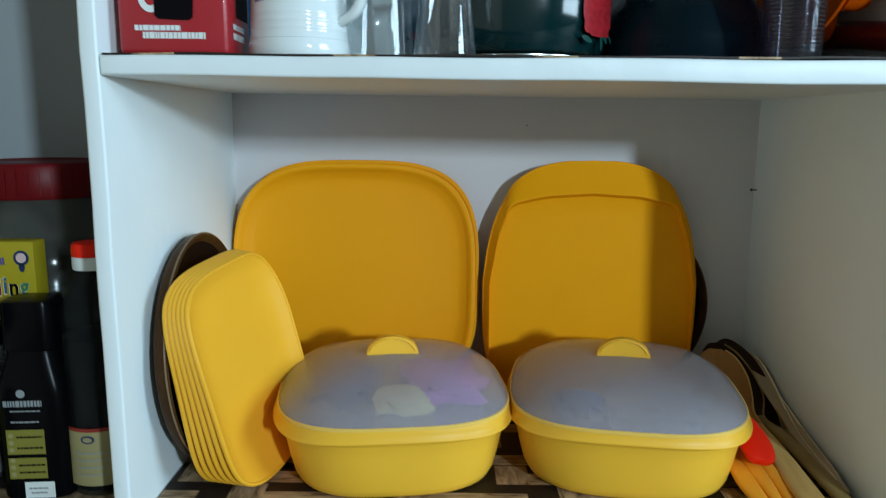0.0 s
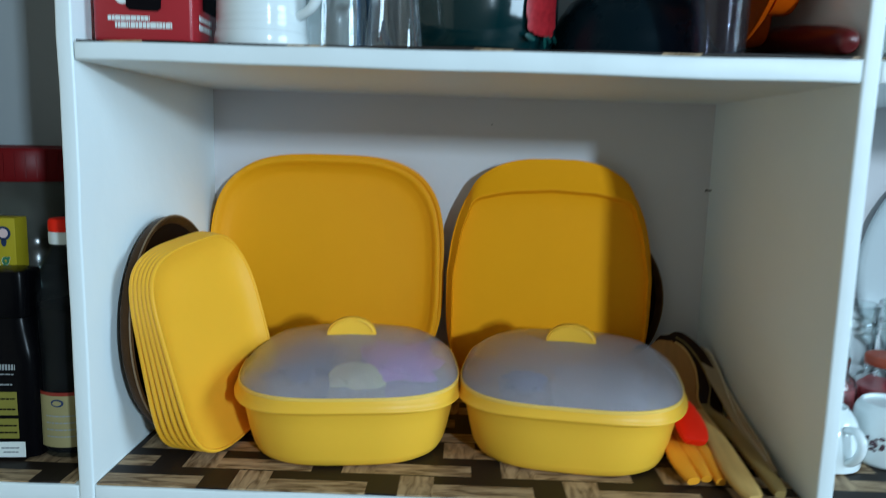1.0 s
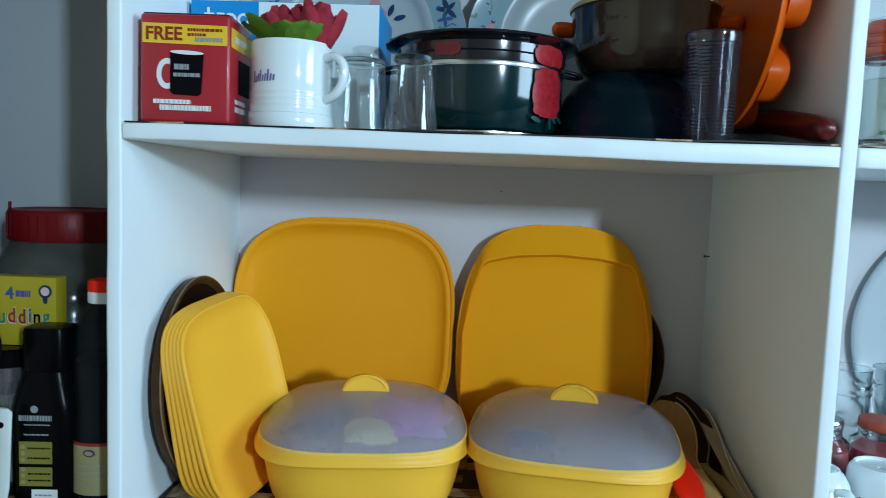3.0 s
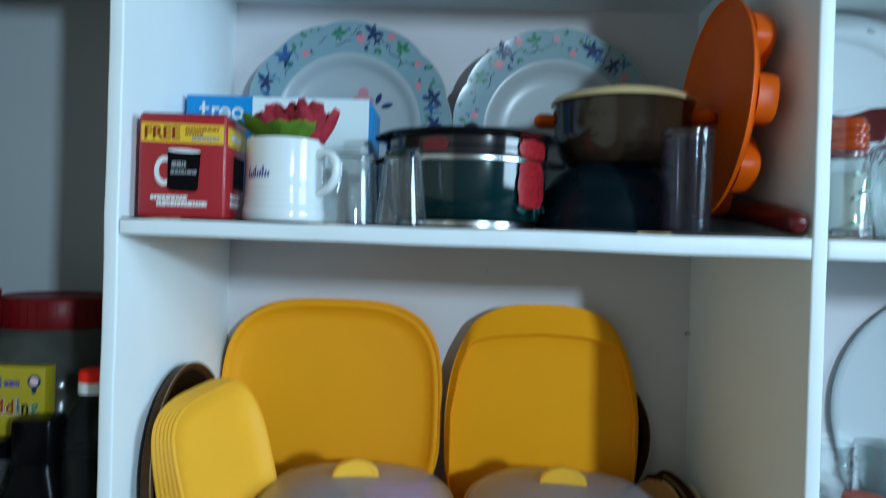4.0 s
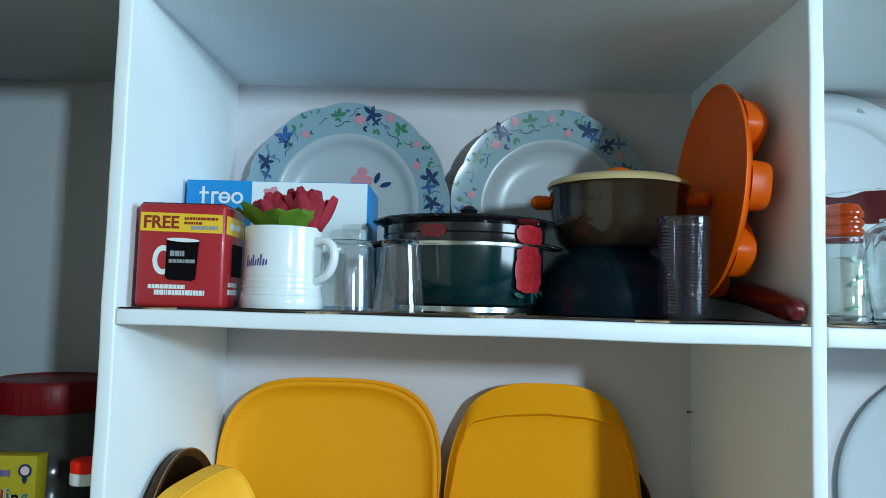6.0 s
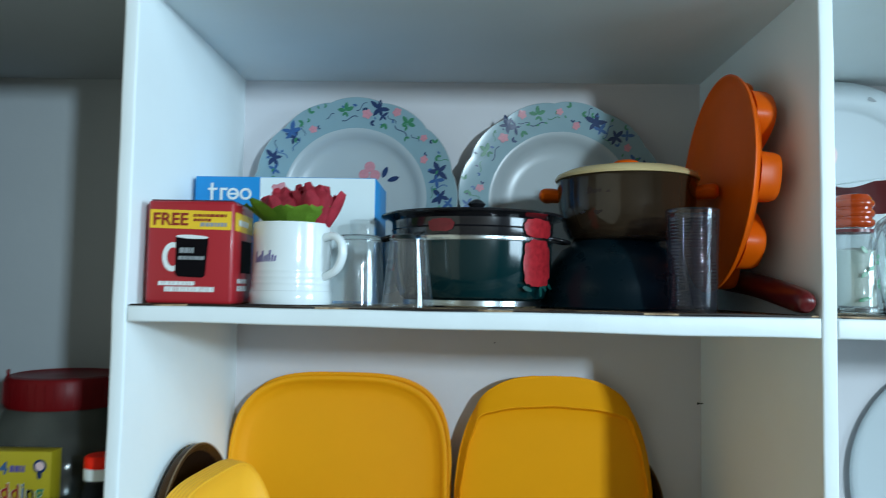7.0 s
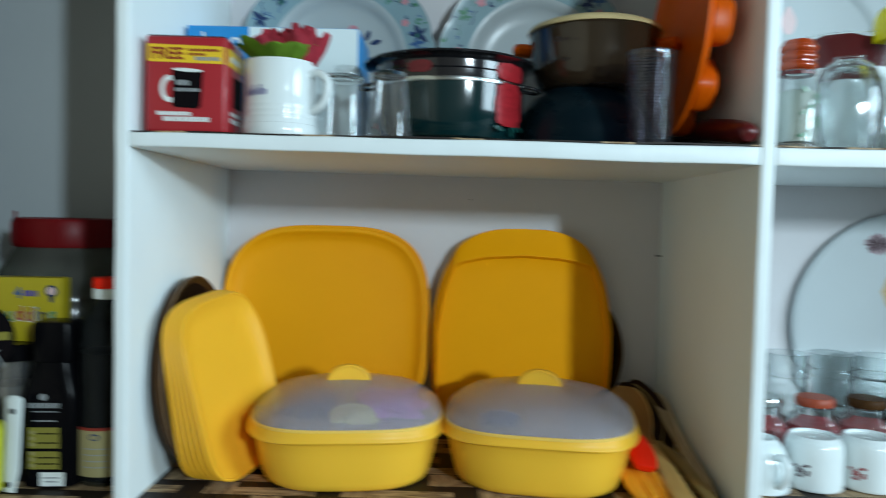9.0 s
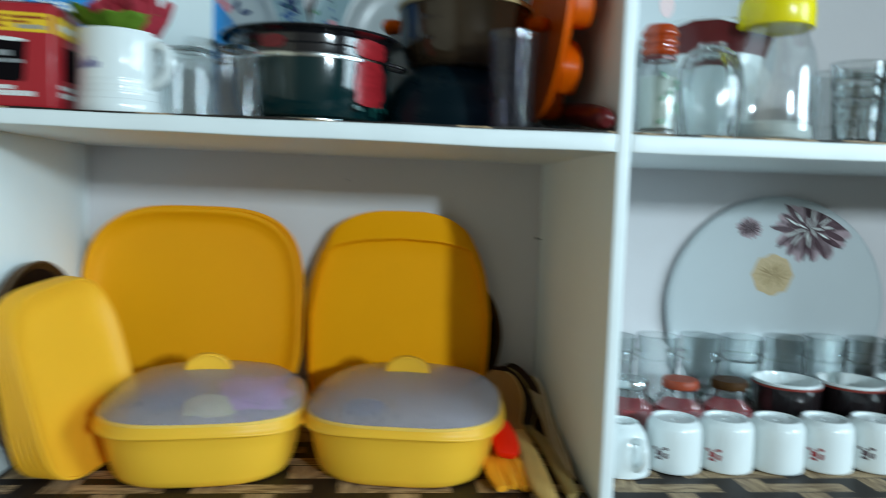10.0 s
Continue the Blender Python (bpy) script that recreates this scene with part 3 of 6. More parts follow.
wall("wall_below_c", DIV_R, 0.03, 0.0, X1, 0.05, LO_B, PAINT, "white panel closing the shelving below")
wall("floor", ROOM_X - 0.1, -3.5, -0.1, RX + 0.1, BACK + 0.1, 0.0, FLOORMAT, "unseen dark brown floor, cutting light bounced upwards", "floor")
wall("ceiling", ROOM_X - 0.1, -3.5, 2.7, RX + 0.1, BACK + 0.1, 2.8, ROOMPAINT, "unseen dark room ceiling, cutting bounced light", "ceiling")


def shelf_mat(x0, x1, z, label, shift=0.0):
    """A thin printed vinyl sheet with a slightly curled front edge."""
    nx, ny = 60, 14
    bm = bmesh.new()
    top, bot = [], []
    for j in range(ny + 1):
        y = 0.003 + (BACK - 0.006) * j / ny
        for rows, dz in ((top, 0.0022), (bot, 0.0004)):
            line = []
            for i in range(nx + 1):
                x = x0 + (x1 - x0) * i / nx
                w = 0.0012 * max(0.0, noise.noise(Vector((x * 11, y * 9, z)))) * (1.6 if j == 0 else 0.6)
                line.append(bm.verts.new((x, y, z + dz + w)))
            rows.append(line)
    for rows in (top, bot):
        for j in range(ny):
            for i in range(nx):
                bm.faces.new((rows[j][i], rows[j][i + 1], rows[j + 1][i + 1], rows[j + 1][i]))
    for i in range(nx):
        for j in (0, ny):
            bm.faces.new((top[j][i], top[j][i + 1], bot[j][i + 1], bot[j][i]))
    for j in range(ny):
        for i in (0, nx):
            bm.faces.new((top[j][i], top[j + 1][i], bot[j + 1][i], bot[j][i]))
    ob = tagged(finish("shelf_mat", moved(bm, Matrix.Translation((0, -shift, 0))), PARQUET), label, "shelf liner")
    ob.location.y = shift
    return ob


shelf_mat(0.002, 0.748, LO_T, "brown parquet-print vinyl liner on the lower shelf")
shelf_mat(0.772, 1.518, LO_T, "brown parquet-print vinyl liner under the white cups")
shelf_mat(-0.498, -0.022, LO_T, "brown parquet-print vinyl liner under the bottles and jar")
shelf_mat(0.002, 0.748, SH_T, "brown parquet-print vinyl liner on the middle shelf", 0.018)
shelf_mat(0.772, 1.518, SH_T, "brown parquet-print vinyl liner under the glass jars")
LO, UP = LO_T + 0.003, SH_T + 0.003

nail = tagged(finish("nail", moved(lathe([(0.0004, 0.006), (0.0018, 0.0055), (0.0022, 0.004), (0.0010, 0.0035), (0.0010, -0.004)], 12), Matrix.Rotation(radians(-90), 4, "Y")), BLACKENAMEL), "small dark nail in the white divider", "nail")
nail.location = (0.7465, 0.385, 1.352)
speck = copy_thing(nail, Matrix.Translation((0.42, 0.3935, 1.441)) @ Matrix.Rotation(radians(90), 4, "Z") @ Matrix.Diagonal((0.5, 0.5, 0.5, 1)))
tagged(speck, "tiny dark nail in the white back wall", "nail")


# ---- lower cell: yellow plastic ware ----
def casserole_dish(label, m, contents, tip=0.0):
    """A rounded-square dish with a flared rim and a frosted domed lid with a half-disc grip."""
    t = thing("casserole_dish", label, "food container", m, "yellow lidded dishes")
    A, B = 0.139, 0.143
    m = m @ Matrix.Diagonal((1.0, 1.0, 0.955, 1.0))
    t.matrix_basis = m
    out = [(0.70, 0.000), (0.775, 0.0008), (0.822, 0.0045), (0.850, 0.012), (0.882, 0.030), (0.910, 0.050), (0.932, 0.066), (0.945, 0.0685)]
    rim = [(0.962, 0.0696), (0.992, 0.0700), (1.001, 0.0708), (1.002, 0.0722), (0.995, 0.0736), (0.983, 0.0752), (0.974, 0.0795), (0.967, 0.0845), (0.960, 0.0862)]
    inner = [(0.945, 0.081), (0.905, 0.070), (0.885, 0.050), (0.860, 0.031), (0.830, 0.014), (0.77, 0.006), (0.69, 0.004)]
    rings = [squircle(A * k, B * (k + (1 - k) * 0.42), z, 3.15, bow=(0.0015 if k > 0.95 else 0)) for k, z in out + rim + inner]
    part("dish", loft(rings), DISHYELLOW, t, "yellow plastic dish with a flared rim", sharp=42)
    lid_rings = []
    deep = lambda k: B * (k + (1 - k) * 0.42 * min(1.0, max(0.0, (k - 0.5) / 0.4)))
    for k, z in [(0.955, 0.0858), (0.962, 0.0875), (0.955, 0.0895), (0.90, 0.0965), (0.78, 0.1065), (0.6, 0.1160), (0.4, 0.1225), (0.2, 0.1258), (0.04, 0.1268)]:
        lid_rings.append(squircle(A * k, deep(k), z, 3.15 if k > 0.7 else 2.5))
    for k, z in [(0.04, 0.1250), (0.2, 0.1240), (0.4, 0.1207), (0.6, 0.1142), (0.78, 0.1047), (0.90, 0.0947), (0.94, 0.0868)]:
        lid_rings.append(squircle(A * k, deep(k), z, 3.15 if k > 0.7 else 2.5))
    lid = part("lid", loft(lid_rings), FROST, t, "frosted translucent domed lid")
    # half-disc grip standing across the lid
    pts = [(0.031 * math.cos(a), 0.0, 0.1255 + 0.0235 * math.sin(a)) for a in [math.pi * i / 20 for i in range(21)]]
    bm = bmesh.new()
    f = [bm.verts.new((x, -0.005, z)) for x, _, z in pts]
    b = [bm.verts.new((x, 0.005, z)) for x, _, z in pts]
    bm.faces.new(f)
    bm.faces.new(b)
    for i in range(len(pts)):
        j = (i + 1) % len(pts)
        bm.faces.new((f[i], f[j], b[j], b[i]))
    bmesh.ops.bevel(bm, geom=[e for e in bm.edges if e.calc_face_angle(0) > 1], offset=0.0018, segments=2, affect="EDGES")
    lid.matrix_basis = pose(0, 0, 0, tip, 0, 0)
    edge = bmesh.new()
    made = [[edge.verts.new(p) for p in squircle(A * k, deep(k), z, 3.15)] for k, z in ((0.948, 0.0850), (0.966, 0.0850), (0.969, 0.0868), (0.966, 0.0885), (0.952, 0.0895))]
    for s, q in zip(made, made[1:] + made[:1]):
        for i in range(len(s)):
            edge.faces.new((s[i], s[(i + 1) % len(s)], q[(i + 1) % len(s)], q[i]))
    part("lid_edge", edge, LIDEDGE, lid, "milky pale yellow lid edge")
    part("grip", bm, DISHYELLOW, lid, "yellow half-disc grip")
    rim_pts = [(0.0275 * math.cos(a), -0.0056, 0.1265 + 0.0200 * math.sin(a)) for a in [math.pi * (0.06 + 0.88 * i / 18) for i in range(19)]]
    part("grip_rim", tube(rim_pts, 0.0013, 8), DISHYELLOW, lid)
    for i, (x, y, z, rx, ry, rz, mt, nm) in enumerate(contents):
        bm = bmesh.new()
        bmesh.ops.create_uvsphere(bm, u_segments=32, v_segments=18, radius=1)
        for v in bm.verts:
            k = 1 + 0.42 * noise.noise(v.co * 2.6 + Vector((i * 5.1, 0, 0))) + 0.25 * noise.noise(v.co * 6.3 + Vector((0, i * 3.7, 0)))
            sq = [math.copysign(abs(c) ** 0.7, c) for c in v.co]
            v.co = Vector((x + rx * sq[0] * k, y + ry * sq[1] * k, z + rz * sq[2]))
        part(nm, bm, mt, t)
    return t


casserole_dish("yellow plastic casserole dish with frosted lid, packets inside", pose(0.243, 0.186, LO, 0, 0, 7),
               [(-0.060, 0.010, 0.060, 0.048, 0.085, 0.042, CLOTHBLUE, "grey_packet"), (0.060, 0.000, 0.062, 0.050, 0.085, 0.040, CLOTHPINK, "mauve_packet"), (0.008, -0.066, 0.068, 0.034, 0.038, 0.034, CLOTHCREAM, "cream_packet")])
casserole_dish("yellow plastic casserole dish with frosted lid, nearly empty", pose(0.521, 0.186, LO, 0, 0, -8),
               [(-0.052, -0.062, 0.062, 0.030, 0.036, 0.034, CLOTHBLUE, "grey_packet"), (0.04, 0.02, 0.04, 0.06, 0.07, 0.035, WHITEPL, "white_packet")], 0.8)


def tray(name, label, a, b, depth, inset, m, p=3.4, group="", material=YELLOW):
    """A rounded-square tray lying in xy with its hollow towards +z: flat floor, slanting wall, thin rolled rim."""
    t = thing(name, label, "tray", m, group)
    rings = []
    prof = [(inset + 0.012, 0.0), (inset, 0.001), (inset * 0.55, depth * 0.45), (inset * 0.12, depth - 0.004), (0.0, depth - 0.002), (-0.001, depth), (0.002, depth + 0.0012),
            (0.006, depth), (inset * 0.2 + 0.006, depth - 0.006), (inset * 0.6 + 0.004, depth * 0.45 + 0.002), (inset + 0.003, 0.0058), (inset + 0.010, 0.0038), (inset + 0.022, 0.003), (inset + 0.040, 0.003)]
    for d, z in prof:
        rings.append(squircle(a - d, b - d, z, p, 80, bow=0.0022 * z / depth))
    part("tray_body", loft(rings), material, t, sharp=75)
    rr = [squircle(a - 0.001 + 0.0016 * math.cos(q), b - 0.001 + 0.0016 * math.cos(q), depth + 0.0016 * math.sin(q) - 0.0005, p, 80, bow=0.0022) for q in [2 * math.pi * k / 6 for k in range(6)]]
    bm = bmesh.new()
    made = [[bm.verts.new(v) for v in r] for r in rr]
    for s, q in zip(made, made[1:] + made[:1]):
        for i in range(80):
            bm.faces.new((s[i], s[(i + 1) % 80], q[(i + 1) % 80], q[i]))
    part("rolled_rim", bm, material, t)
    return t


def stand(x, y, z, lean, turn=0.0, spin=0.0):
    """Stands a flat thing on its edge at floor height z, hollow towards -y, its top leaning back by lean degrees."""
    return pose(x, y, z, 0, 0, turn) @ pose(0, 0, 0, 90 - lean, 0, 0) @ pose(0, 0, 0, 0, 0, spin)


tray("serving_tray", "large yellow rounded-square plastic tray leaning on the wall", 0.171, 0.168, 0.018, 0.014,
     stand(0.176, 0.366, LO, 2.5) @ Matrix.Translation((0, 0.168, 0)), 3.3, group="yellow trays")
tray("serving_tray", "large yellow plastic tray nested behind another", 0.174, 0.170, 0.016, 0.014,
     stand(0.179, 0.385, LO, 2.0) @ Matrix.Translation((0, 0.1705, 0)), 3.3, group="yellow trays")


def deep_tray():
    """A barrel-sided dish standing on edge: a broad sloping flange above, a raised arch, and a sunken middle."""
    t = thing("serving_tray", "deep yellow rounded-square plastic dish with a broad sloping flange", "tray", stand(0.511, 0.352, LO, 2.2) @ Matrix.Translation((0, 0.1720, 0)), "yellow trays")
    A, B, D = 0.1510, 0.1715, 0.016
    n = 112

    def ring(k, z):
        out = []
        for q in squircle(A, B, 0, 4.0 + 3.6 * max(0.0, min(k, 1.0)), n):
            up = max(0.0, q.y / B)
            ins_y = k * (0.012 + 0.030 * up ** 0.5)
            ins_x = k * 0.0075
            s = 1 - 0.135 * min(1.0, up / 0.72) ** 1.4
            x = q.x * s * (1 - ins_x / A)
            y = q.y * (1 - ins_y / B) - 0.009 * up ** 2 * min(1.0, abs(x) / (0.62 * A)) ** 2
            out.append(Vector((x, y, z)))
        return out

    outside = [(1.8, D - 0.0105), (1.24, D - 0.0105), (1.15, D - 0.0085), (1.09, D - 0.002), (1.05, D + 0.0008), (1.00, D + 0.0008), (0.95, D - 0.0006), (0.50, D * 0.60), (0.08, D * 0.12), (-0.02, 0.0012)]
    inside = [(-0.02, -0.0008), (0.06, 0.0), (0.50, D * 0.60 - 0.003), (0.95, D - 0.004), (1.06, D - 0.004), (1.18, D - 0.0125), (1.8, D - 0.0130)]
    part("tray_body", loft([ring(k, z) for k, z in outside + inside]), DEEPYELLOW, t, sharp=32)
    rim = ring(0.0, 0.0004)
    part("rolled_rim", tube(rim + rim[:2], 0.0015, 6), DEEPYELLOW, t)
    return t


deep_tray()


def round_platter(label, r, m, rim_mat=BROWNRIM, mid_mat=BROWNPLATE):
    t = thing("platter", label, "platter", m)
    part("plate", lathe([(r * 0.6, 0.0), (r * 0.72, 0.002), (r * 0.86, 0.008), (r * 0.93, 0.012), (r * 0.93, 0.0145), (r * 0.85, 0.0110), (r * 0.70, 0.005), (r * 0.6, 0.003)], 64), mid_mat, t)
    part("rim", ring_lathe([(r * 0.93, 0.0060), (r * 0.975, 0.0065), (r * 0.995, 0.0095), (r * 1.003, 0.0175), (r * 0.998, 0.0205), (r * 0.985, 0.0215), (r * 0.965, 0.0195), (r * 0.93, 0.0148)], 96), rim_mat, t, "bronze-brown raised rim")
    # added thin ring paints the light caught by the rim's edge
    part("rim_edge", ring_lathe([(r * 1.0035 + 0.0010 * math.cos(q), 0.0190 + 0.0010 * math.sin(q)) for q in [math.pi * k / 4 for k in range(8)]], 96), BRONZE, t, "lighter bronze ring standing in for the lit edge")
    return t


def face(x, y, z, nx, ny, nz):
    """Pose of a flat round thing whose front, its +z, points along (nx, ny, nz)."""
    return Matrix.Translation((x, y, z)) @ Vector((nx, ny, nz)).to_track_quat("Z", "Y").to_matrix().to_4x4()


round_platter("round dark brown platter leaning on the white divider", 0.132, face(0.0105, 0.172, LO + 0.1325, 0.997, -0.02, 0.07))
round_platter("round dark brown platter behind the deep yellow dish", 0.132, face(0.554, 0.392, LO + 0.1325, 0.0, -0.9995, 0.012))


def small_plate(i, m):
    """A yellow rounded-square plate; one of a leaning stack."""
    t = thing("plate", "yellow rounded-square plastic plate in a leaning stack", "plate", m, "stack of yellow plates")
    a, b, D = 0.097, 0.122, 0.018
    prof = [(0.026, 0.0), (0.019, 0.0008), (0.009, 0.008), (0.002, D - 0.001), (0.0, D), (0.0015, D + 0.001), (0.005, D - 0.0008), (0.012, 0.0128), (0.020, 0.0098), (0.029, 0.0083), (0.040, 0.0078), (0.055, 0.0077)]
    rings = [squircle(a - d, b - d, z, 3.6, 72, bow=0.002 * z / D) for d, z in prof]
    part("plate_body", loft(rings), YELLOW_L, t, sharp=70)
    ring = [squircle(a + 0.0004 - 0.0022 * (1 - math.cos(q)), b + 0.0004 - 0.0022 * (1 - math.cos(q)), D - 0.0010 + 0.0030 * math.sin(q), 3.6, 72, bow=0.002) for q in [2 * math.pi * k / 10 for k in range(10)]]
    bm = bmesh.new()
    made = [[bm.verts.new(v) for v in r] for r in ring]
    for s, q in zip(made, made[1:] + made[:1]):
        for k in range(72):
            bm.faces.new((s[k], s[(k + 1) % 72], q[(k + 1) % 72], q[k]))
    part("rolled_rim", bm, YELLOW_L, t)
    return t


first = None
for i in range(6):
    lean = 0.207 - 0.021 * i
    pn = Vector((0.940, -0.27, 0.0)).normalized() * math.sqrt(1 - lean * lean) + Vector((0, 0, lean))
    foot = Vector((0.117, 0.120, 0)) - Vector((0.961, -0.276, 0)) * (0.0094 * i + 0.016)
    up = Vector((-0.961 * lean, 0.276 * lean, math.sqrt(1 - lean * lean)))
    c = foot + up * 0.1235
    mm = face(c.x, c.y, LO + c.z, *pn) @ pose(0, 0, 0, 0, 0, 6)
    if first is None:
        first = small_plate(i, mm)
    else:
        copy_thing(first, mm)


# ---- wooden spoons and plastic spatulas in the corner ----
def smooth(pts, n=6):
    out = []
    P = [Vector(p) for p in pts]
    for i in range(len(P) - 1):
        p0, p1, p2, p3 = P[max(i - 1, 0)], P[i], P[i + 1], P[min(i + 2, len(P) - 1)]
        for k in range(n):
            t = k / n
            out.append(0.5 * ((2 * p1) + (p2 - p0) * t + (2 * p0 - 5 * p1 + 4 * p2 - p3) * t * t + (3 * p1 - p0 - 3 * p2 + p3) * t ** 3))
    out.append(P[-1])
    return out


def widths(ws, n=6):
    return [w.x for w in smooth([(w, 0, 0) for w in ws], n)]


SIDE = (1, 0.15, 0)


def blade(pts, ws, thick, dish=0.0, power=1.0):
    """A flat bar along pts, ws half its breadth and thick half its depth; dish hollows its upper face."""
    n, side, rings = 22, Vector(SIDE), []
    for i, p in enumerate(pts):
        d = (pts[min(i + 1, len(pts) - 1)] - pts[max(i - 1, 0)]).normalized()
        s = (side - d * side.dot(d)).normalized()
        u = d.cross(s)
        th = min(thick, ws[i] * 0.8)
        ring = []
        for k in range(n):
            a = 2 * math.pi * k / n
            c, q = [math.copysign(abs(f) ** power, f) for f in (math.cos(a), math.sin(a))]
            ring.append(p + s * (ws[i] * c) + u * (th * q + dish * ws[i] * (1 - c * c)))
        rings.append(ring)
    return loft(rings)


def spoon(label, rows, handle_mat, bowl_mat, split=4, thick=0.0042, edge_mat=None, dish=0.28):
    """A wooden spoon along rows of (x, y, height, half-breadth); its handle ends at row split."""
    t = thing("wooden_spoon", label, "kitchen utensil", Matrix.Identity(4), "utensils in the corner")
    pts = smooth([(x, y, LO + z) for x, y, z, _ in rows])
    ws = widths([w for *_, w in rows])
    cut = split * 6
    part("handle", blade(pts[:cut + 1], ws[:cut + 1], thick, power=0.75), handle_mat, t)
    part("bowl", blade(pts[cut:], ws[cut:], thick * 0.7, dish), bowl_mat, t, "broad spoon bowl")
    if edge_mat:
        side = Vector(SIDE).normalized()
        line = [p + side * (w * 0.985) + Vector((0, -0.0008, 0.0006)) for p, w in zip(pts, ws)]
        part("edge", tube(line[3:-2], 0.0013, 8), edge_mat, t, "thin paler edge strip")
    return t


def spatula(label, rows, material, thick=0.0046):
    pts = smooth([(x, y, LO + z) for x, y, z, _ in rows])
    ws = widths([w for *_, w in rows])
    return tagged(finish("spatula", blade(pts, ws, thick, power=0.8), material), label, "kitchen utensil", "utensils in the corner")


spoon("tan wooden serving spoon with a broad brown bowl", [(0.690, 0.006, 0.007, 0.0075), (0.6885, 0.018, 0.009, 0.0120), (0.687, 0.040, 0.012, 0.0142), (0.686, 0.078, 0.018, 0.0142), (0.685, 0.130, 0.028, 0.0118), (0.683, 0.175, 0.036, 0.0085),
      (0.678, 0.205, 0.042, 0.0150), (0.671, 0.228, 0.053, 0.0295), (0.668, 0.250, 0.071, 0.0340), (0.666, 0.268, 0.090, 0.0260), (0.666, 0.277, 0.100, 0.0090)], WOODTAN, WOODBROWN, split=5, edge_mat=WOODTAN)
spoon("olive wooden serving spoon with a dark bowl", [(0.7215, 0.018, 0.007, 0.0055), (0.722, 0.032, 0.009, 0.0085), (0.721, 0.075, 0.014, 0.0098), (0.718, 0.120, 0.020, 0.0100), (0.711, 0.175, 0.027, 0.0092), (0.704, 0.218, 0.028, 0.0090),
      (0.698, 0.248, 0.045, 0.0260), (0.687, 0.278, 0.068, 0.0320), (0.678, 0.297, 0.088, 0.0260), (0.675, 0.306, 0.100, 0.0090)], WOODOLIVE, WOODDARK, split=5, edge_mat=WOODOLIVE)
spoon("nearly black wooden spoon behind the dark one", [(0.733, 0.085, 0.007, 0.0040), (0.728, 0.130, 0.011, 0.0060), (0.720, 0.195, 0.018, 0.0080), (0.719, 0.236, 0.034, 0.0160), (0.714, 0.262, 0.052, 0.0255), (0.703, 0.290, 0.076, 0.0270), (0.692, 0.310, 0.095, 0.0170), (0.688, 0.316, 0.101, 0.0050)], WOODDARK, WOODDARK, split=2)
spoon("pale wooden spoon leaning on the divider", [(0.729, 0.058, 0.012, 0.0030), (0.7275, 0.110, 0.019, 0.0040), (0.728, 0.165, 0.027, 0.0045), (0.731, 0.215, 0.039, 0.0065), (0.732, 0.265, 0.056, 0.0105), (0.729, 0.300, 0.073, 0.0110), (0.7255, 0.314, 0.082, 0.0055)], WOODPALE, WOODPALE, split=3, thick=0.003, edge_mat=WOODEDGE, dish=0.15)
spoon("thin pale wooden spoon lying along the divider", [(0.734, 0.060, 0.012, 0.0024), (0.736, 0.120, 0.021, 0.0034), (0.738, 0.185, 0.031, 0.0042), (0.741, 0.245, 0.042, 0.0046), (0.7435, 0.295, 0.052, 0.0030)], WOODPALE, WOODPALE, split=2, thick=0.0024, edge_mat=WOODEDGE, dish=0.1)
spatula("amber plastic spatula lying on the shelf liner", [(0.639, 0.043, 0.0065, 0.0075), (0.6375, 0.050, 0.008, 0.0090), (0.633, 0.072, 0.014, 0.0112), (0.631, 0.100, 0.022, 0.0108), (0.634, 0.150, 0.020, 0.0075), (0.640, 0.210, 0.006, 0.0060)], ORANGEYEL)
spatula("amber plastic spatula lying against another one", [(0.6545, 0.048, 0.0070, 0.0058), (0.654, 0.054, 0.009, 0.0068), (0.651, 0.076, 0.016, 0.0088), (0.646, 0.100, 0.024, 0.0090), (0.645, 0.150, 0.022, 0.0070), (0.650, 0.210, 0.006, 0.0055)], ORANGEYEL)
spatula("amber plastic spatula beside the tan wooden spoon", [(0.669, 0.044, 0.0060, 0.0055), (0.6685, 0.050, 0.007, 0.0065), (0.667, 0.078, 0.014, 0.0080), (0.663, 0.104, 0.022, 0.0080), (0.658, 0.150, 0.024, 0.0060), (0.660, 0.210, 0.006, 0.0050)], ORANGEYEL)
spatula("bright red plastic spatula resting on the amber ones", [(0.6530, 0.0820, 0.0330, 0.0060), (0.6530, 0.0855, 0.0360, 0.0140), (0.6505, 0.0960, 0.0445, 0.0175), (0.6490, 0.1150, 0.0540, 0.0160), (0.6510, 0.1350, 0.0580, 0.0100), (0.655, 0.180, 0.048, 0.0070), (0.662, 0.260, 0.010, 0.0060)], REDPL, 0.0075)


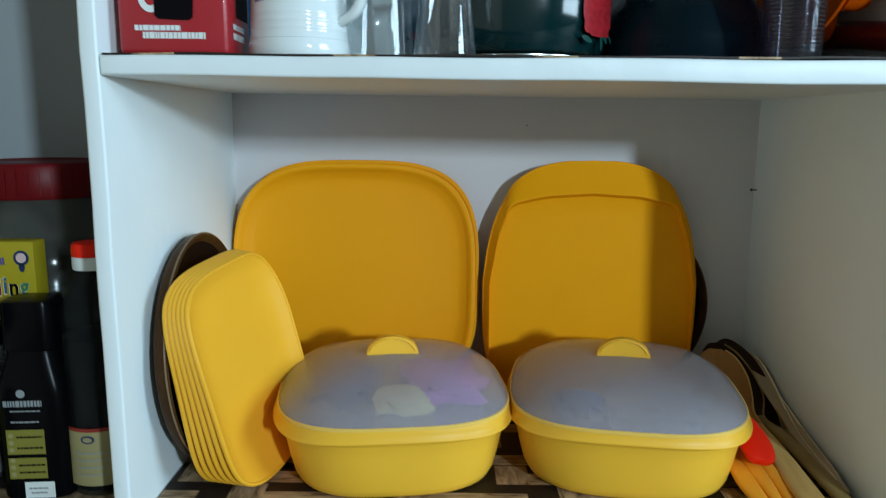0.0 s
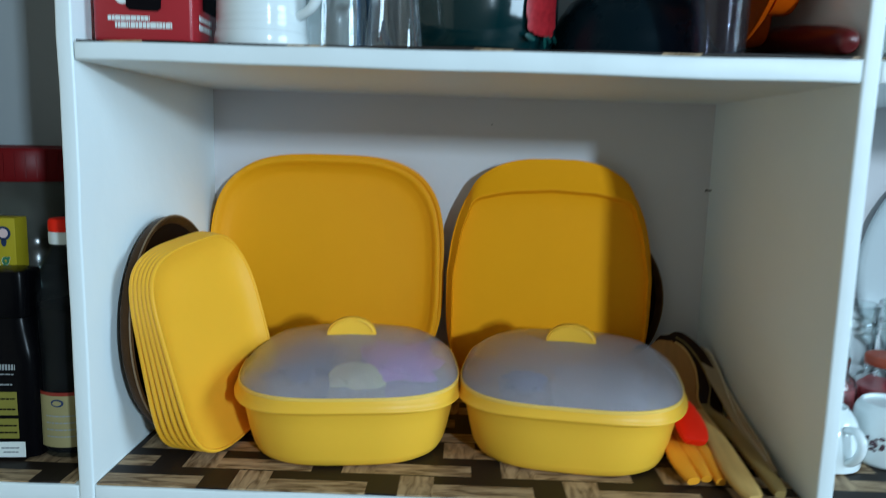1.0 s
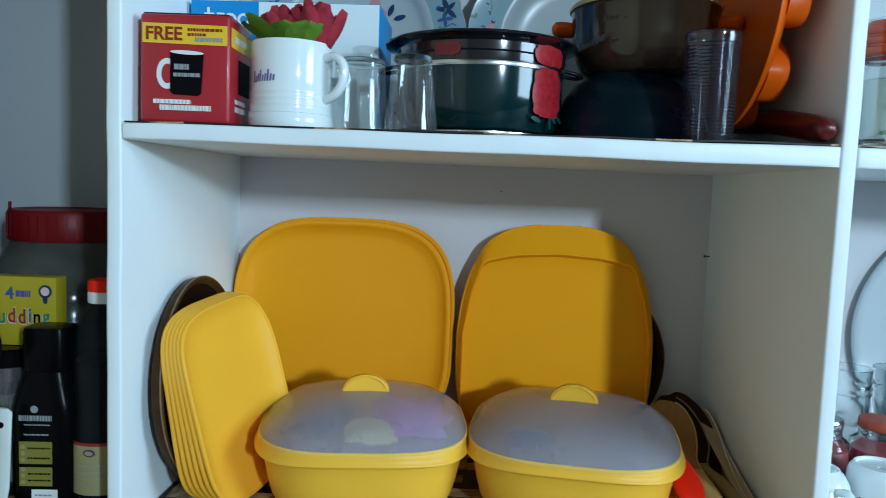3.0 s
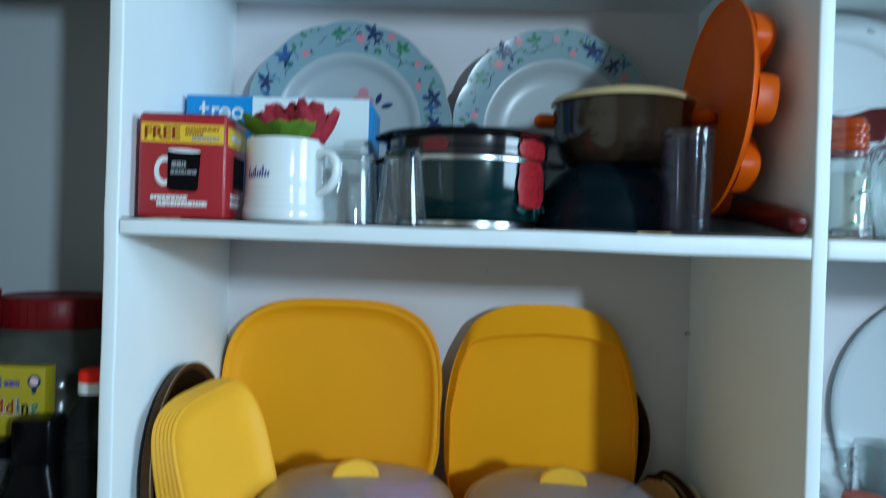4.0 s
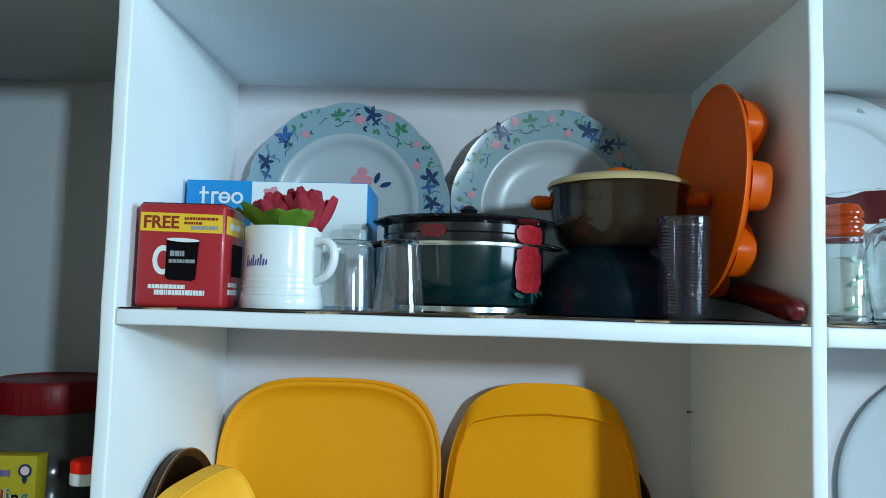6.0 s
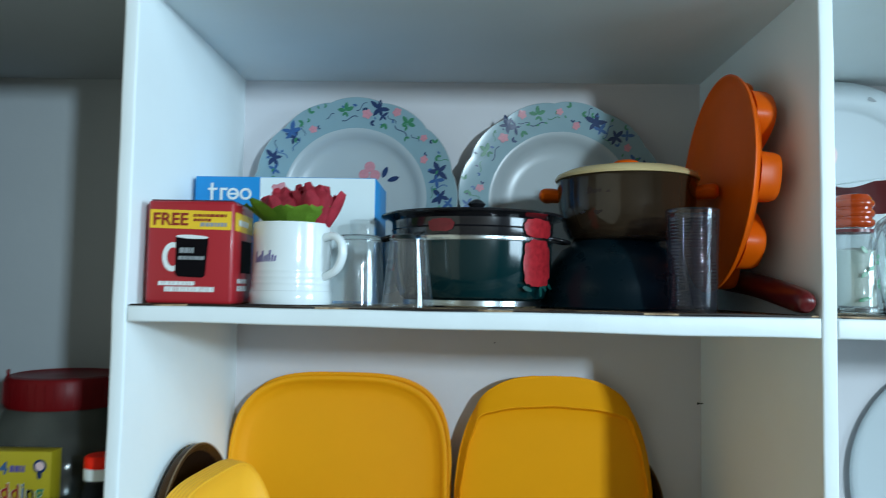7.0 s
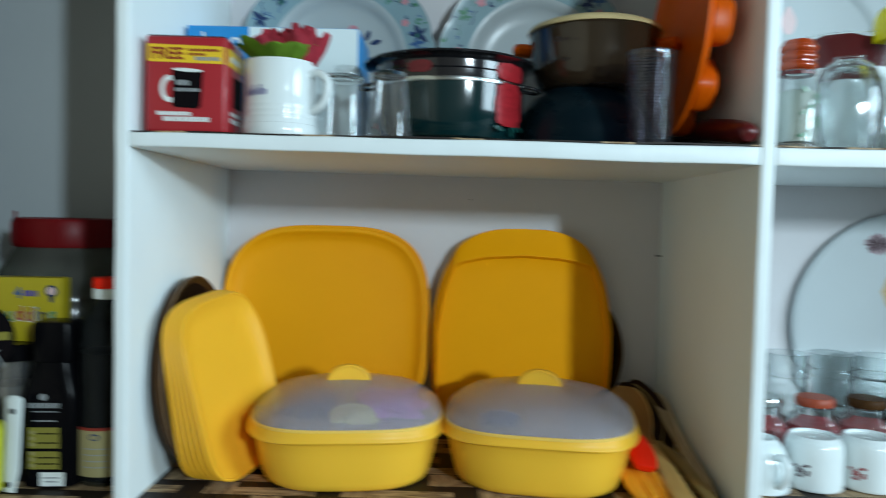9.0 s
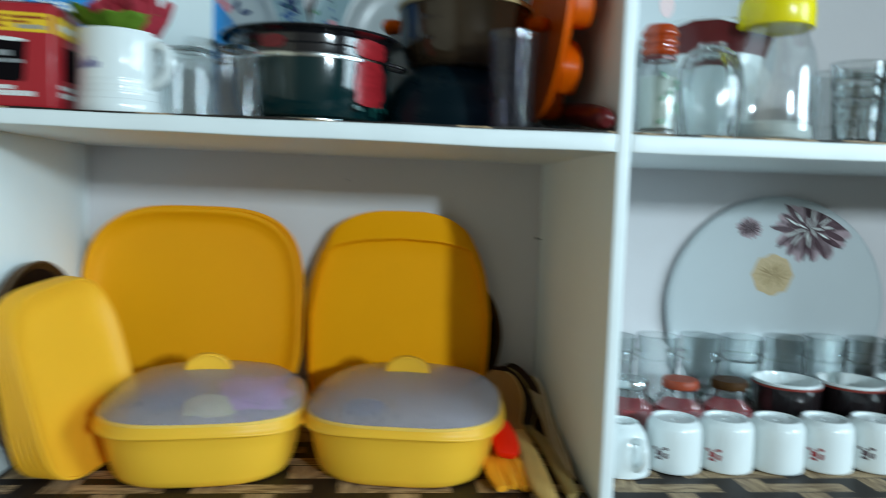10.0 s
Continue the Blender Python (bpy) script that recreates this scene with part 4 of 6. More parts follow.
def red_carton():
    w, d, h = 0.098, 0.082, 0.1165
    t = thing("carton", "red printed carton with yellow FREE band and mug picture", "carton", pose(0.0105, 0.020, UP, 0, 0, 1.5))
    part("carton_body", box_bm(0, 0, 0, w, d, h, 0.004, 3), BOXRED, t)
    part("top_flap", box_bm(0.003, 0.003, h + 0.0001, w - 0.003, d - 0.003, h + 0.0010), BOXDARK, t, "dark carton top flap")
    F = on_front(0)
    S = on_side(w)
    rng = random.Random(4)
    part("yellow_band", prints([[(0.003, 0.0850), (w - 0.003, 0.0835), (w - 0.003, 0.1045), (0.003, 0.1060)]], F), BOXYELLOW, t, "yellow printed band")
    part("side_band", prints([[(0.003, 0.0835), (d - 0.004, 0.0835), (d - 0.004, 0.1045), (0.003, 0.1045)]], S), BOXYELLOW, t, "yellow printed band on the side")
    word("FREE", 0.0195, t, "free_word", INKRED, pose(0.006, -0.0006, 0.0885, 90, 0, 0), "dark red printed word FREE")
    part("small_print", prints(bars(0.052, 0.090, 0.0980, 0.0032, rng) + bars(0.052, 0.072, 0.0930, 0.003, rng), F, 0.0007), INKRED, t)
    part("small_print_pale", prints(bars(0.060, 0.090, 0.0872, 0.0044, rng), F, 0.0007), INKGREY, t)
    # picture of a black mug with a pale handle
    part("mug_picture_handle", prints([[(0.030 + 0.0115 * math.cos(a), 0.0525 + 0.0165 * math.sin(a)) for a in [math.pi * 2 * k / 24 for k in range(24)]]], F, 0.0006), INKWHITE, t)
    part("mug_picture_gap", prints([[(0.0305 + 0.0065 * math.cos(a), 0.0525 + 0.0105 * math.sin(a)) for a in [math.pi * 2 * k / 24 for k in range(24)]]], F, 0.0009), BOXRED, t)
    part("mug_picture", prints([[(0.0335, 0.0335), (0.037, 0.0305), (0.064, 0.0295), (0.0675, 0.0320), (0.070, 0.0735), (0.0335, 0.0755)]], F, 0.0012), INKBLACK, t)
    part("mug_picture_rim", prints([blob_outline(0.0518, 0.0752, 0.0185, 0.0022, -0.04, 20)], F, 0.0015), INKWHITE, t)
    part("mug_picture_print", prints(bars(0.038, 0.054, 0.057, 0.006, rng, 0.0006) + bars(0.037, 0.066, 0.0495, 0.004, rng, 0.0006), F, 0.0015), INKGREY, t)
    tagged(part("caption", prints(bars(0.015, 0.056, 0.0205, 0.0046, rng, 0.0005) + bars(0.022, 0.078, 0.0135, 0.0056, rng, 0.0005), F, 0.0006), INKWHITE, t), "white printed caption bars", kind="stuff")
    part("side_panel", prints([[(0.030, 0.036), (d - 0.010, 0.036), (d - 0.008, 0.074), (0.030, 0.074)]], S, 0.0005), INKBLACK, t, "black mug printed on the side")
    for z, hh in ((0.024, 0.005), (0.015, 0.006), (0.090, 0.007)):
        part("side_print", prints(bars(0.016, 0.056, z, hh, rng), S, 0.0009), INKWHITE, t)
    return t


red_carton()


def blue_white_carton():
    w, d, h = 0.243, 0.130, 0.168
    t = thing("carton", "long blue and white printed carton lying behind a mug", "carton", pose(0.0065, 0.170, UP, 0, 0, 0))
    part("carton_body", box_bm(0, 0, 0, w, d, h, 0.0015, 2), BOXBLUE, t)
    F = on_front(0)
    part("white_panel", prints([[(0.088, 0.004), (w - 0.001, 0.004), (w - 0.001, h - 0.001), (0.088, h - 0.001)]], F, 0.0005), BOXWHITE, t, "white printed panel")
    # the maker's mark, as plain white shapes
    marks = [[(u * 0.9 + 0.007, v) for u, v in o] for o in (
        [(0.016, 0.136), (0.0200, 0.136), (0.0200, 0.159), (0.016, 0.159)], [(0.0200, 0.1492), (0.026, 0.1492), (0.026, 0.1522), (0.0200, 0.1522)], [(0.012, 0.1492), (0.016, 0.1492), (0.016, 0.1522), (0.012, 0.1522)],
        [(0.030, 0.136), (0.0340, 0.136), (0.0340, 0.1525), (0.030, 0.1525)], [(0.0340, 0.1490), (0.041, 0.1490), (0.041, 0.1525), (0.0340, 0.1525)], [(0.0425, 0.1432), (0.0560, 0.1432), (0.0560, 0.1458), (0.0425, 0.1458)])]
    part("mark_bars", prints(marks, F, 0.0006), INKWHITE, t, "white printed mark")
    for x in (0.0515, 0.0685):
        part("mark_ring", moved(ring_lathe([(0.0080, 0.0), (0.0080, 0.0006), (0.0048, 0.0006), (0.0048, 0.0)], 24), pose(x, -0.0001, 0.1445, 90)), INKWHITE, t)
    part("faint_print", prints([blob_outline(0.115, 0.150, 0.012, 0.010, 0, 16, 0.2, 5)], F, 0.0008), INKPINK, t)
    return t


blue_white_carton()


def mug(label, m, r, h, group=""):
    t = thing("mug", label, "mug", m, group)
    part("body", lathe([(r * 0.80, 0.0), (r * 1.00, 0.001), (r * 1.025, 0.004), (r * 1.018, 0.012), (r * 0.995, 0.0155), (r * 0.985, 0.020), (r * 0.975, 0.022), (r * 0.975, 0.0245), (r * 0.983, 0.0255), (r * 0.975, 0.0265), (r * 0.974, 0.0315), (r * 0.981, 0.0325), (r * 0.973, 0.0335), (r * 0.972, 0.0385), (r * 0.978, 0.0395), (r * 0.971, 0.0405), (r * 0.965, h * 0.6), (r * 0.96, h - 0.003), (r * 0.95, h), (r * 0.92, h - 0.001), (r * 0.91, h * 0.6), (r * 0.90, 0.012), (r * 0.7, 0.007)], 56), CERAMIC, t, sharp=60)
    return t


horl = mug("white ceramic mug with purple lettering and cloth flowers", pose(0.1635, 0.072, UP, 0, 0, 0), 0.0475, 0.0955)
h_pts = smooth([(0.038, 0.0, 0.076), (0.056, 0.0, 0.081), (0.0685, 0.0, 0.072), (0.0690, 0.0, 0.055), (0.060, 0.0, 0.040), (0.040, 0.0, 0.031)], 6)
part("handle", tube(h_pts, 0.0048, 12, 1.35, (0, 1, 0)), CERAMIC, horl, "white curved mug handle", sharp=60).matrix_basis = pose(0, 0, 0, 0, 0, -22)
rngm = random.Random(7)
bar_set = [[(u, v + 0.0), (u + 0.0021, v + 0.0005), (u + 0.0031, v + hh), (u + 0.001, v + hh)] for u, v, hh in [(-0.038, 0.048, 0.013), (-0.0345, 0.048, 0.007), (-0.031, 0.0485, 0.0085), (-0.0275, 0.0485, 0.013), (-0.024, 0.049, 0.007), (-0.0205, 0.049, 0.0085), (-0.017, 0.049, 0.013), (-0.0135, 0.049, 0.008), (-0.010, 0.0495, 0.0065)]]
part("lettering", prints(bar_set, on_cyl(lambda z: 0.0475 * 0.968)), INKPURPLE, horl, "purple printed lettering")
part("painted_line", ring_lathe([(0.0475 * 0.987, 0.0155), (0.0475 * 0.993, 0.0158), (0.0475 * 0.993, 0.0166), (0.0475 * 0.987, 0.0169)], 56), INKGREY, horl)


def petal_bm(length, width, cup, curl, thick=0.0008, ragged=0.0, seed=0):
    """A rounded petal or leaf along +y, its edges cupped and its tip bent towards +z."""
    bm = bmesh.new()
    n, k = 10, 6
    grid = []
    for i in range(n + 1):
        u = i / n
        w = width * max(0.03, math.sin(math.pi * min(1.0, 0.14 + 0.86 * u) ** 1.45)) ** 0.6
        row = []
        for j in range(k + 1):
            s = 2 * j / k - 1
            e = ragged * noise.noise(Vector((s * 2.2, u * 3, seed * 1.7)))
            row.append(bm.verts.new((s * w, u * length, cup * s * s * min(1.0, 2 * u) + curl * u ** 3 + e * (0.3 + u))))
        grid.append(row)
    for i in range(n):
        for j in range(k):
            bm.faces.new((grid[i][j], grid[i][j + 1], grid[i + 1][j + 1], grid[i + 1][j]))
    bmesh.ops.solidify(bm, geom=list(bm.faces), thickness=thick)
    return bm


def cloth_flower():
    t = thing("cloth_flowers", "crimson cloth lotus flowers with green leaves in a mug", "artificial flowers", pose(0.1720, 0.072, UP + 0.055))
    rng = random.Random(11)
    part("stem", tube([(0, 0, -0.045), (0.004, 0.0, 0.0), (0.008, 0, 0.05)], 0.003, 8), LEAF, t)
    blooms = ((0.022, -0.006, 0.028, 0.95), (-0.020, 0.000, 0.026, 0.92), (0.004, 0.016, 0.032, 0.92))
    for cx, cy, cz, size in blooms:
        for count, tilt, ln, wide, off in ((4, 6, 0.055, 0.0125, 0.003), (6, 17, 0.056, 0.0145, 0.008), (8, 33, 0.049, 0.0150, 0.011)):
            for i in range(count):
                a = 360 * i / count + rng.uniform(-8, 8) + tilt * 5
                bm = petal_bm(ln * size * rng.uniform(0.92, 1.06), wide * size, 0.0075, 0.0070, ragged=0.0010, seed=i + tilt)
                pm = pose(cx, cy, cz + 0.004, 0, 0, a) @ pose(0, off, 0, 90 - tilt * rng.uniform(0.85, 1.15), 0, 0)
                part("petal", moved(bm, pm), PETAL, t)
    for i, (a, tilt, ln) in enumerate(((172, 34, 0.040), (132, 44, 0.056), (208, 36, 0.042), (242, 34, 0.044), (100, 46, 0.054), (282, 36, 0.042), (60, 36, 0.042), (20, 36, 0.042), (325, 36, 0.042))):
        bm = petal_bm(ln, 0.0220, 0.0040, -0.003, ragged=0.0012, seed=30 + i)
        part("leaf", moved(bm, pose(-0.003, 0.0, 0.026, 0, 0, a) @ pose(0, 0.022, 0, 90 - tilt, 0, 0)), LEAF, t)
    return t


cloth_flower()


def tumbler(name, label, m, r0, r1, h, material=THINGLASS, wall_t=0.0016, base=0.006, group="", n=64, rings=()):
    """A drinking glass; r0 is the radius at the base, r1 at the mouth."""
    t = thing(name, label, "drinking glass", m, group)
    prof = [(r0, base)] + [(r0 + (r1 - r0) * k / 8, base + (h - 0.002 - base) * k / 8) for k in range(1, 9)]
    inner = [(r - wall_t, z) for r, z in reversed(prof)]
    for z in rings:
        r = r0 + (r1 - r0) * (z - base) / (h - base)
        prof += [(r, z - 0.003), (r + 0.0014, z - 0.001), (r + 0.0014, z + 0.001), (r, z + 0.003)]
    prof.sort(key=lambda q: q[1])
    if material is THINGLASS:
        part("wall", loft([circle(q, z, n) for q, z in prof], False, False), material, t, sharp=60)
    else:
        part("wall", ring_lathe(prof + inner, n), material, t, sharp=60)
    part("rim", ring_lathe([(r1 - wall_t * 0.5 + wall_t * 0.75 * math.cos(q), h - 0.0012 + 0.0012 * math.sin(q)) for q in [math.pi * k / 4 for k in range(8)]], n), RIMGLASS, t, "rounded glass rim", sharp=60)
    part("base", lathe([(r0 * 0.4, 0.0008), (r0 * 0.9, 0.0), (r0 * 0.99, 0.0015), (r0, base - 0.0005), (r0 - wall_t, base + 0.0005), (r0 * 0.8, base - 0.0005), (r0 * 0.4, base - 0.001)], n), GLASS, t, "thick glass base", sharp=60)
    return t


tumbler("glass_tumbler", "clear glass tumbler standing upside down on the shelf", pose(0.304, 0.046, UP + 0.083, 180, 0, 0), 0.0215, 0.0295, 0.083, group="glass tumblers")
tumbler("glass_tumbler", "clear glass tumbler standing upside down beside the mug", pose(0.240, 0.085, UP + 0.084, 180, 0, 0), 0.0285, 0.0335, 0.084, group="glass tumblers")


def bottle_glass(label, m):
    prof = [(0.010, 0.0006), (0.021, 0), (0.0225, 0.002), (0.0225, 0.065), (0.019, 0.078), (0.0165, 0.084), (0.0165, 0.104), (0.0175, 0.106), (0.0165, 0.108), (0.0145, 0.1085), (0.004, 0.1085)]
    ob = finish("glass_jar", lathe(prof, 32), THINGLASS, 60)
    ob.matrix_basis = m
    return tagged(ob, label, "glass jar")


bottle_glass("small clear glass jar with a narrow neck", pose(0.2375, 0.140, UP))


def enamel_casserole():
    t = thing("casserole_pot", "dark green enamel casserole with steel bands and red roses", "cooking pot", pose(0.379, 0.176, UP) @ Matrix.Diagonal((1.0, 1.0, 0.92, 1.0)))
    part("base_ring", ring_lathe([(0.070, 0.0), (0.089, 0.0), (0.091, 0.002), (0.091, 0.009), (0.070, 0.009)], 64), STEEL, t, "steel base ring")
    body = [(0.02, 0.0085), (0.088, 0.0090), (0.095, 0.013), (0.101, 0.030), (0.104, 0.055), (0.105, 0.088), (0.103, 0.089), (0.100, 0.080), (0.095, 0.02), (0.02, 0.013)]
    part("body", lathe(body, 72), GREENENAMEL, t, "dark green enamel body")
    part("band", ring_lathe([(0.100, 0.0880), (0.1058, 0.0880), (0.1064, 0.0905), (0.1058, 0.0940), (0.100, 0.0940)], 72), STEEL, t, "polished steel band")
    lid = part("lid", lathe([(0.100, 0.0942), (0.1052, 0.0942), (0.1060, 0.100), (0.1068, 0.118), (0.113, 0.1235), (0.1205, 0.1245), (0.1215, 0.1262), (0.1205, 0.1278), (0.108, 0.129), (0.09, 0.1315), (0.05, 0.1335), (0.02, 0.134)], 72), BLACKENAMEL, t, "black enamel lid with a flange")
    part("groove", ring_lathe([(0.1062, 0.105), (0.1078, 0.1062), (0.1062, 0.1075)], 72), BLACKENAMEL, lid)
    part("knob", moved(lathe([(0.005, 0.0), (0.006, 0.007), (0.011, 0.011), (0.0125, 0.014), (0.009, 0.018), (0.003, 0.0215)], 24), pose(0.005, 0.0, 0.1335)), BLACKENAMEL, lid, "round black lid knob")
    for s in (1, -1):
        part("handle", tube(smooth([(s * 0.103, 0.018, 0.098), (s * 0.120, 0.016, 0.094), (s * 0.128, 0.0, 0.093), (s * 0.120, -0.016, 0.094), (s * 0.103, -0.018, 0.098)]), 0.0028, 10), BLACKENAMEL, t, "black wire loop handle")
    rng = random.Random(5)
    rad = lambda z: 0.1062 if z < 0.0945 else 0.1074
    C = on_cyl(rad)
    # red rose print on the body and lid
    def rose(u0, v0, w, h, seed):
        """The ragged outline of a full-blown rose."""
        out = []
        for k in range(56):
            a = 2 * math.pi * k / 56
            q = 1 + 0.10 * noise.noise(Vector((2.2 * math.cos(a), 2.2 * math.sin(a), seed))) + 0.03 * math.cos(9 * a + seed) + 0.05 * noise.noise(Vector((7 * math.cos(a), 7 * math.sin(a), seed)))
            out.append((u0 + w * q * math.copysign(abs(math.cos(a)) ** 0.6, math.cos(a)), v0 + h * q * math.copysign(abs(math.sin(a)) ** 0.55, math.sin(a))))
        return out

    # the small lid rose takes the darker ink, as if in shade
    for mt, args, lift in ((INKREDFL, (0.0920, 0.060, 0.0275, 0.0310, 3), 0.0009), (INKREDFL, (0.0930, 0.1065, 0.0270, 0.0125, 4), 0.0010), (INKSHADEROSE, (-0.040, 0.107, 0.016, 0.0085, 6), 0.0008)):
        part("rose_print", print_patch(rose(*args), C, lift), mt, t, "red rose print")
    for k in range(5):
        part("leaf_print", prints([blob_outline(0.100 + rng.uniform(-0.030, 0.026), 0.026 + rng.uniform(-0.006, 0.006), 0.008, 0.003, rng.uniform(0, 3), 12)], C, 0.0004), INKTEAL, t, "dark green leaf print")
    return t


enamel_casserole()


def flower_plate(label, x, spin, seed, r=0.1635, y=0.366, lean=4.5, spray=True):
    """A scalloped soup plate standing on edge, its rim printed with flowers."""
    t = thing("soup_plate", label, "plate", stand(x, y, UP, lean) @ Matrix.Translation((0, r, 0)) @ pose(0, 0, 0, 0, 0, spin), "flowered soup plates")
    n = 120

    def ring(k, z):
        out = []
        for i in range(n):
            a = 2 * math.pi * i / n
            w = 1 + 0.026 * (k ** 6) * (abs(math.cos(6 * a)) ** 0.7 - 0.6)
            out.append(Vector((r * k * w * math.cos(a), r * k * w * math.sin(a), z)))
        return out

    prof_f = [(0.02, 0.0045), (0.45, 0.005), (0.56, 0.0075), (0.62, 0.014), (0.655, 0.0215), (0.70, 0.0235), (0.85, 0.0265), (0.97, 0.0300), (0.995, 0.0312)]
    prof_b = [(1.0, 0.0300), (0.97, 0.0272), (0.85, 0.0235), (0.70, 0.0205), (0.64, 0.0175), (0.60, 0.008), (0.54, 0.002), (0.5, 0.0), (0.02, 0.0005)]
    part("plate_body", loft([ring(k, z) for k, z in prof_f + prof_b]), PLATEGLAZE, t, sharp=60)

    def height(k):
        for (k0, z0), (k1, z1) in zip(prof_f, prof_f[1:]):
            if k0 <= k <= k1:
                return z0 + (z1 - z0) * (k - k0) / (k1 - k0)
        return prof_f[-1][1]

    def place(u, v):
        """u: angle, v: part of the radius"""
        w = 1 + 0.026 * (v ** 6) * (abs(math.cos(6 * u)) ** 0.7 - 0.6)
        return Vector((r * v * w * math.cos(u), r * v * w * math.sin(u), height(v))), Vector((0, 0, 1))

    bm = bmesh.new()
    ks = [0.705, 0.78, 0.85, 0.92, 0.97, 0.992]
    rows = [[bm.verts.new(place(2 * math.pi * i / n, k)[0] + Vector((0, 0, 0.0003))) for i in range(n)] for k in ks]
    for p, q in zip(rows, rows[1:]):
        for i in range(n):
            bm.faces.new((p[i], p[(i + 1) % n], q[(i + 1) % n], q[i]))
    part("rim_glaze", bm, RIMBLUE, t, "pale blue rim glaze")
    rg = random.Random(seed)
    sets = {"navy_flower_print": (INKNAVY, [], 0.0006), "blue_flower_print": (INKBLUE, [], 0.0008), "green_leaf_print": (INKGREEN, [], 0.0010), "pink_flower_print": (INKPINK, [], 0.0012)}

    def draw(name, a, k, outline):
        """An outline in metres along and across the rim, at angle a and part k of the radius."""
        sets[name][1].append([(a - x / (r * k), k + y / r) for x, y in outline])

    def star(name, a, k, size, turn, petals=5):
        """A flower of narrow, pointed, uneven petals."""
        for p in range(petals):
            b = turn + 6.283 * p / petals + rg.uniform(-0.25, 0.25)
            ln = size * rg.uniform(0.75, 1.2)
            draw(name, a, k, blob_outline(ln * 0.5 * math.cos(b), ln * 0.5 * math.sin(b), ln * 0.58, ln * 0.24, b, 10, tip=0.75))

    def twig(name, a, k, length, bend, turn=0.0, breadth=0.0009):
        """A thin curling stem."""
        pts = []
        for q in range(9):
            f = q / 8 - 0.5
            x, y = length * f, bend * math.sin(5.2 * f)
            pts.append((x * math.cos(turn) - y * math.sin(turn), x * math.sin(turn) + y * math.cos(turn)))
        for (x0, y0), (x1, y1) in zip(pts, pts[1:]):
            b = math.atan2(y1 - y0, x1 - x0)
            draw(name, a, k, blob_outline((x0 + x1) / 2, (y0 + y1) / 2, math.hypot(x1 - x0, y1 - y0) * 0.62, breadth, b, 6))

    def leaves(name, a, k, size, turn, count=3):
        for p in range(count):
            b = turn + (p - (count - 1) / 2) * 1.15 + rg.uniform(-0.15, 0.15)
            draw(name, a, k, blob_outline(size * 0.55 * math.cos(b), size * 0.55 * math.sin(b), size * 0.52, size * 0.26, b, 10, tip=0.4))

    def pink(a, k, size):
        draw("pink_flower_print", a, k, blob_outline(0, 0, size, size * 0.9, rg.uniform(0, 3), 25, 0.16, 5))

    for half in (0.0, math.pi):
        at = lambda deg: radians(deg) + half
        star("navy_flower_print", at(76), 0.925, 0.0150, 0.3)
        star("navy_flower_print", at(72.5), 0.865, 0.0105, 1.1, 4)
        leaves("green_leaf_print", at(69.5), 0.80, 0.0100, -1.6, 2)
        leaves("navy_flower_print", at(80), 0.765, 0.0080, 0.1, 2)
        pink(at(83), 0.845, 0.0078)
        pink(at(65), 0.940, 0.0068)
        leaves("green_leaf_print", at(97), 0.875, 0.0125, 1.5)
        leaves("green_leaf_print", at(97), 0.865, 0.0080, 4.4, 2)
        twig("navy_flower_print", at(95), 0.800, 0.026, 0.0035)
        leaves("green_leaf_print", at(56), 0.895, 0.0125, 1.4)
        leaves("green_leaf_print", at(55), 0.875, 0.0080, 4.2, 2)
        twig("navy_flower_print", at(57), 0.805, 0.026, 0.0035, -0.3)
        leaves("green_leaf_print", at(119), 0.950, 0.0080, 0.5, 2)
        leaves("green_leaf_print", at(125), 0.900, 0.0085, 2.8, 2)
        pink(at(122), 0.800, 0.0062)
        leaves("navy_flower_print", at(119), 0.790, 0.0050, 0.0, 2)
        star("blue_flower_print", at(134), 0.915, 0.0135, 0.8)
        star("navy_flower_print", at(136), 0.855, 0.0115, 2.0, 4)
        twig("blue_flower_print", at(138), 0.790, 0.024, -0.0035, 0.5)
        star("navy_flower_print", at(154), 0.885, 0.0145, 0.2)
        twig("blue_flower_print", at(149), 0.840, 0.022, 0.0040, 1.2)
        star("blue_flower_print", at(161), 0.830, 0.0105, 1.4, 4)
        pink(at(42), 0.900, 0.0056)
        leaves("green_leaf_print", at(35), 0.945, 0.0075, 2.6, 2)
        leaves("green_leaf_print", at(28), 0.890, 0.0080, 0.4, 2)
        pink(at(30), 0.775, 0.0062)
        leaves("navy_flower_print", at(33), 0.800, 0.0050, 1.4, 2)
        star("navy_flower_print", at(18), 0.865, 0.0150, 0.5)
        star("blue_flower_print", at(13), 0.820, 0.0110, 1.5, 4)
        twig("blue_flower_print", at(8), 0.830, 0.026, 0.0045, 1.3)
        star("navy_flower_print", at(1.5), 0.835, 0.0145, 0.1)
        star("blue_flower_print", at(-3), 0.915, 0.0100, 0.9, 4)
        pink(at(-9), 0.84, 0.0060)
        for k in range(26):
            deg = -12 + 7 * k + rg.uniform(-2, 2)
            leaves(rg.choice(("green_leaf_print", "green_leaf_print", "navy_flower_print", "blue_flower_print")), at(deg), rg.uniform(0.77, 0.96), rg.uniform(0.0042, 0.0075), rg.uniform(0, 6.2), rg.choice((1, 2)))
        for deg, k, turn in ((87, 0.91, 0.5), (66, 0.86, -0.6), (128, 0.84, 1.0), (147, 0.93, 0.3), (24, 0.93, 0.9), (5, 0.76, -0.4), (108, 0.86, 0.2), (46, 0.84, -0.2)):
            twig(rg.choice(("green_leaf_print", "navy_flower_print")), at(deg), k, rg.uniform(0.014, 0.022), rg.uniform(0.002, 0.004), turn, 0.0007)
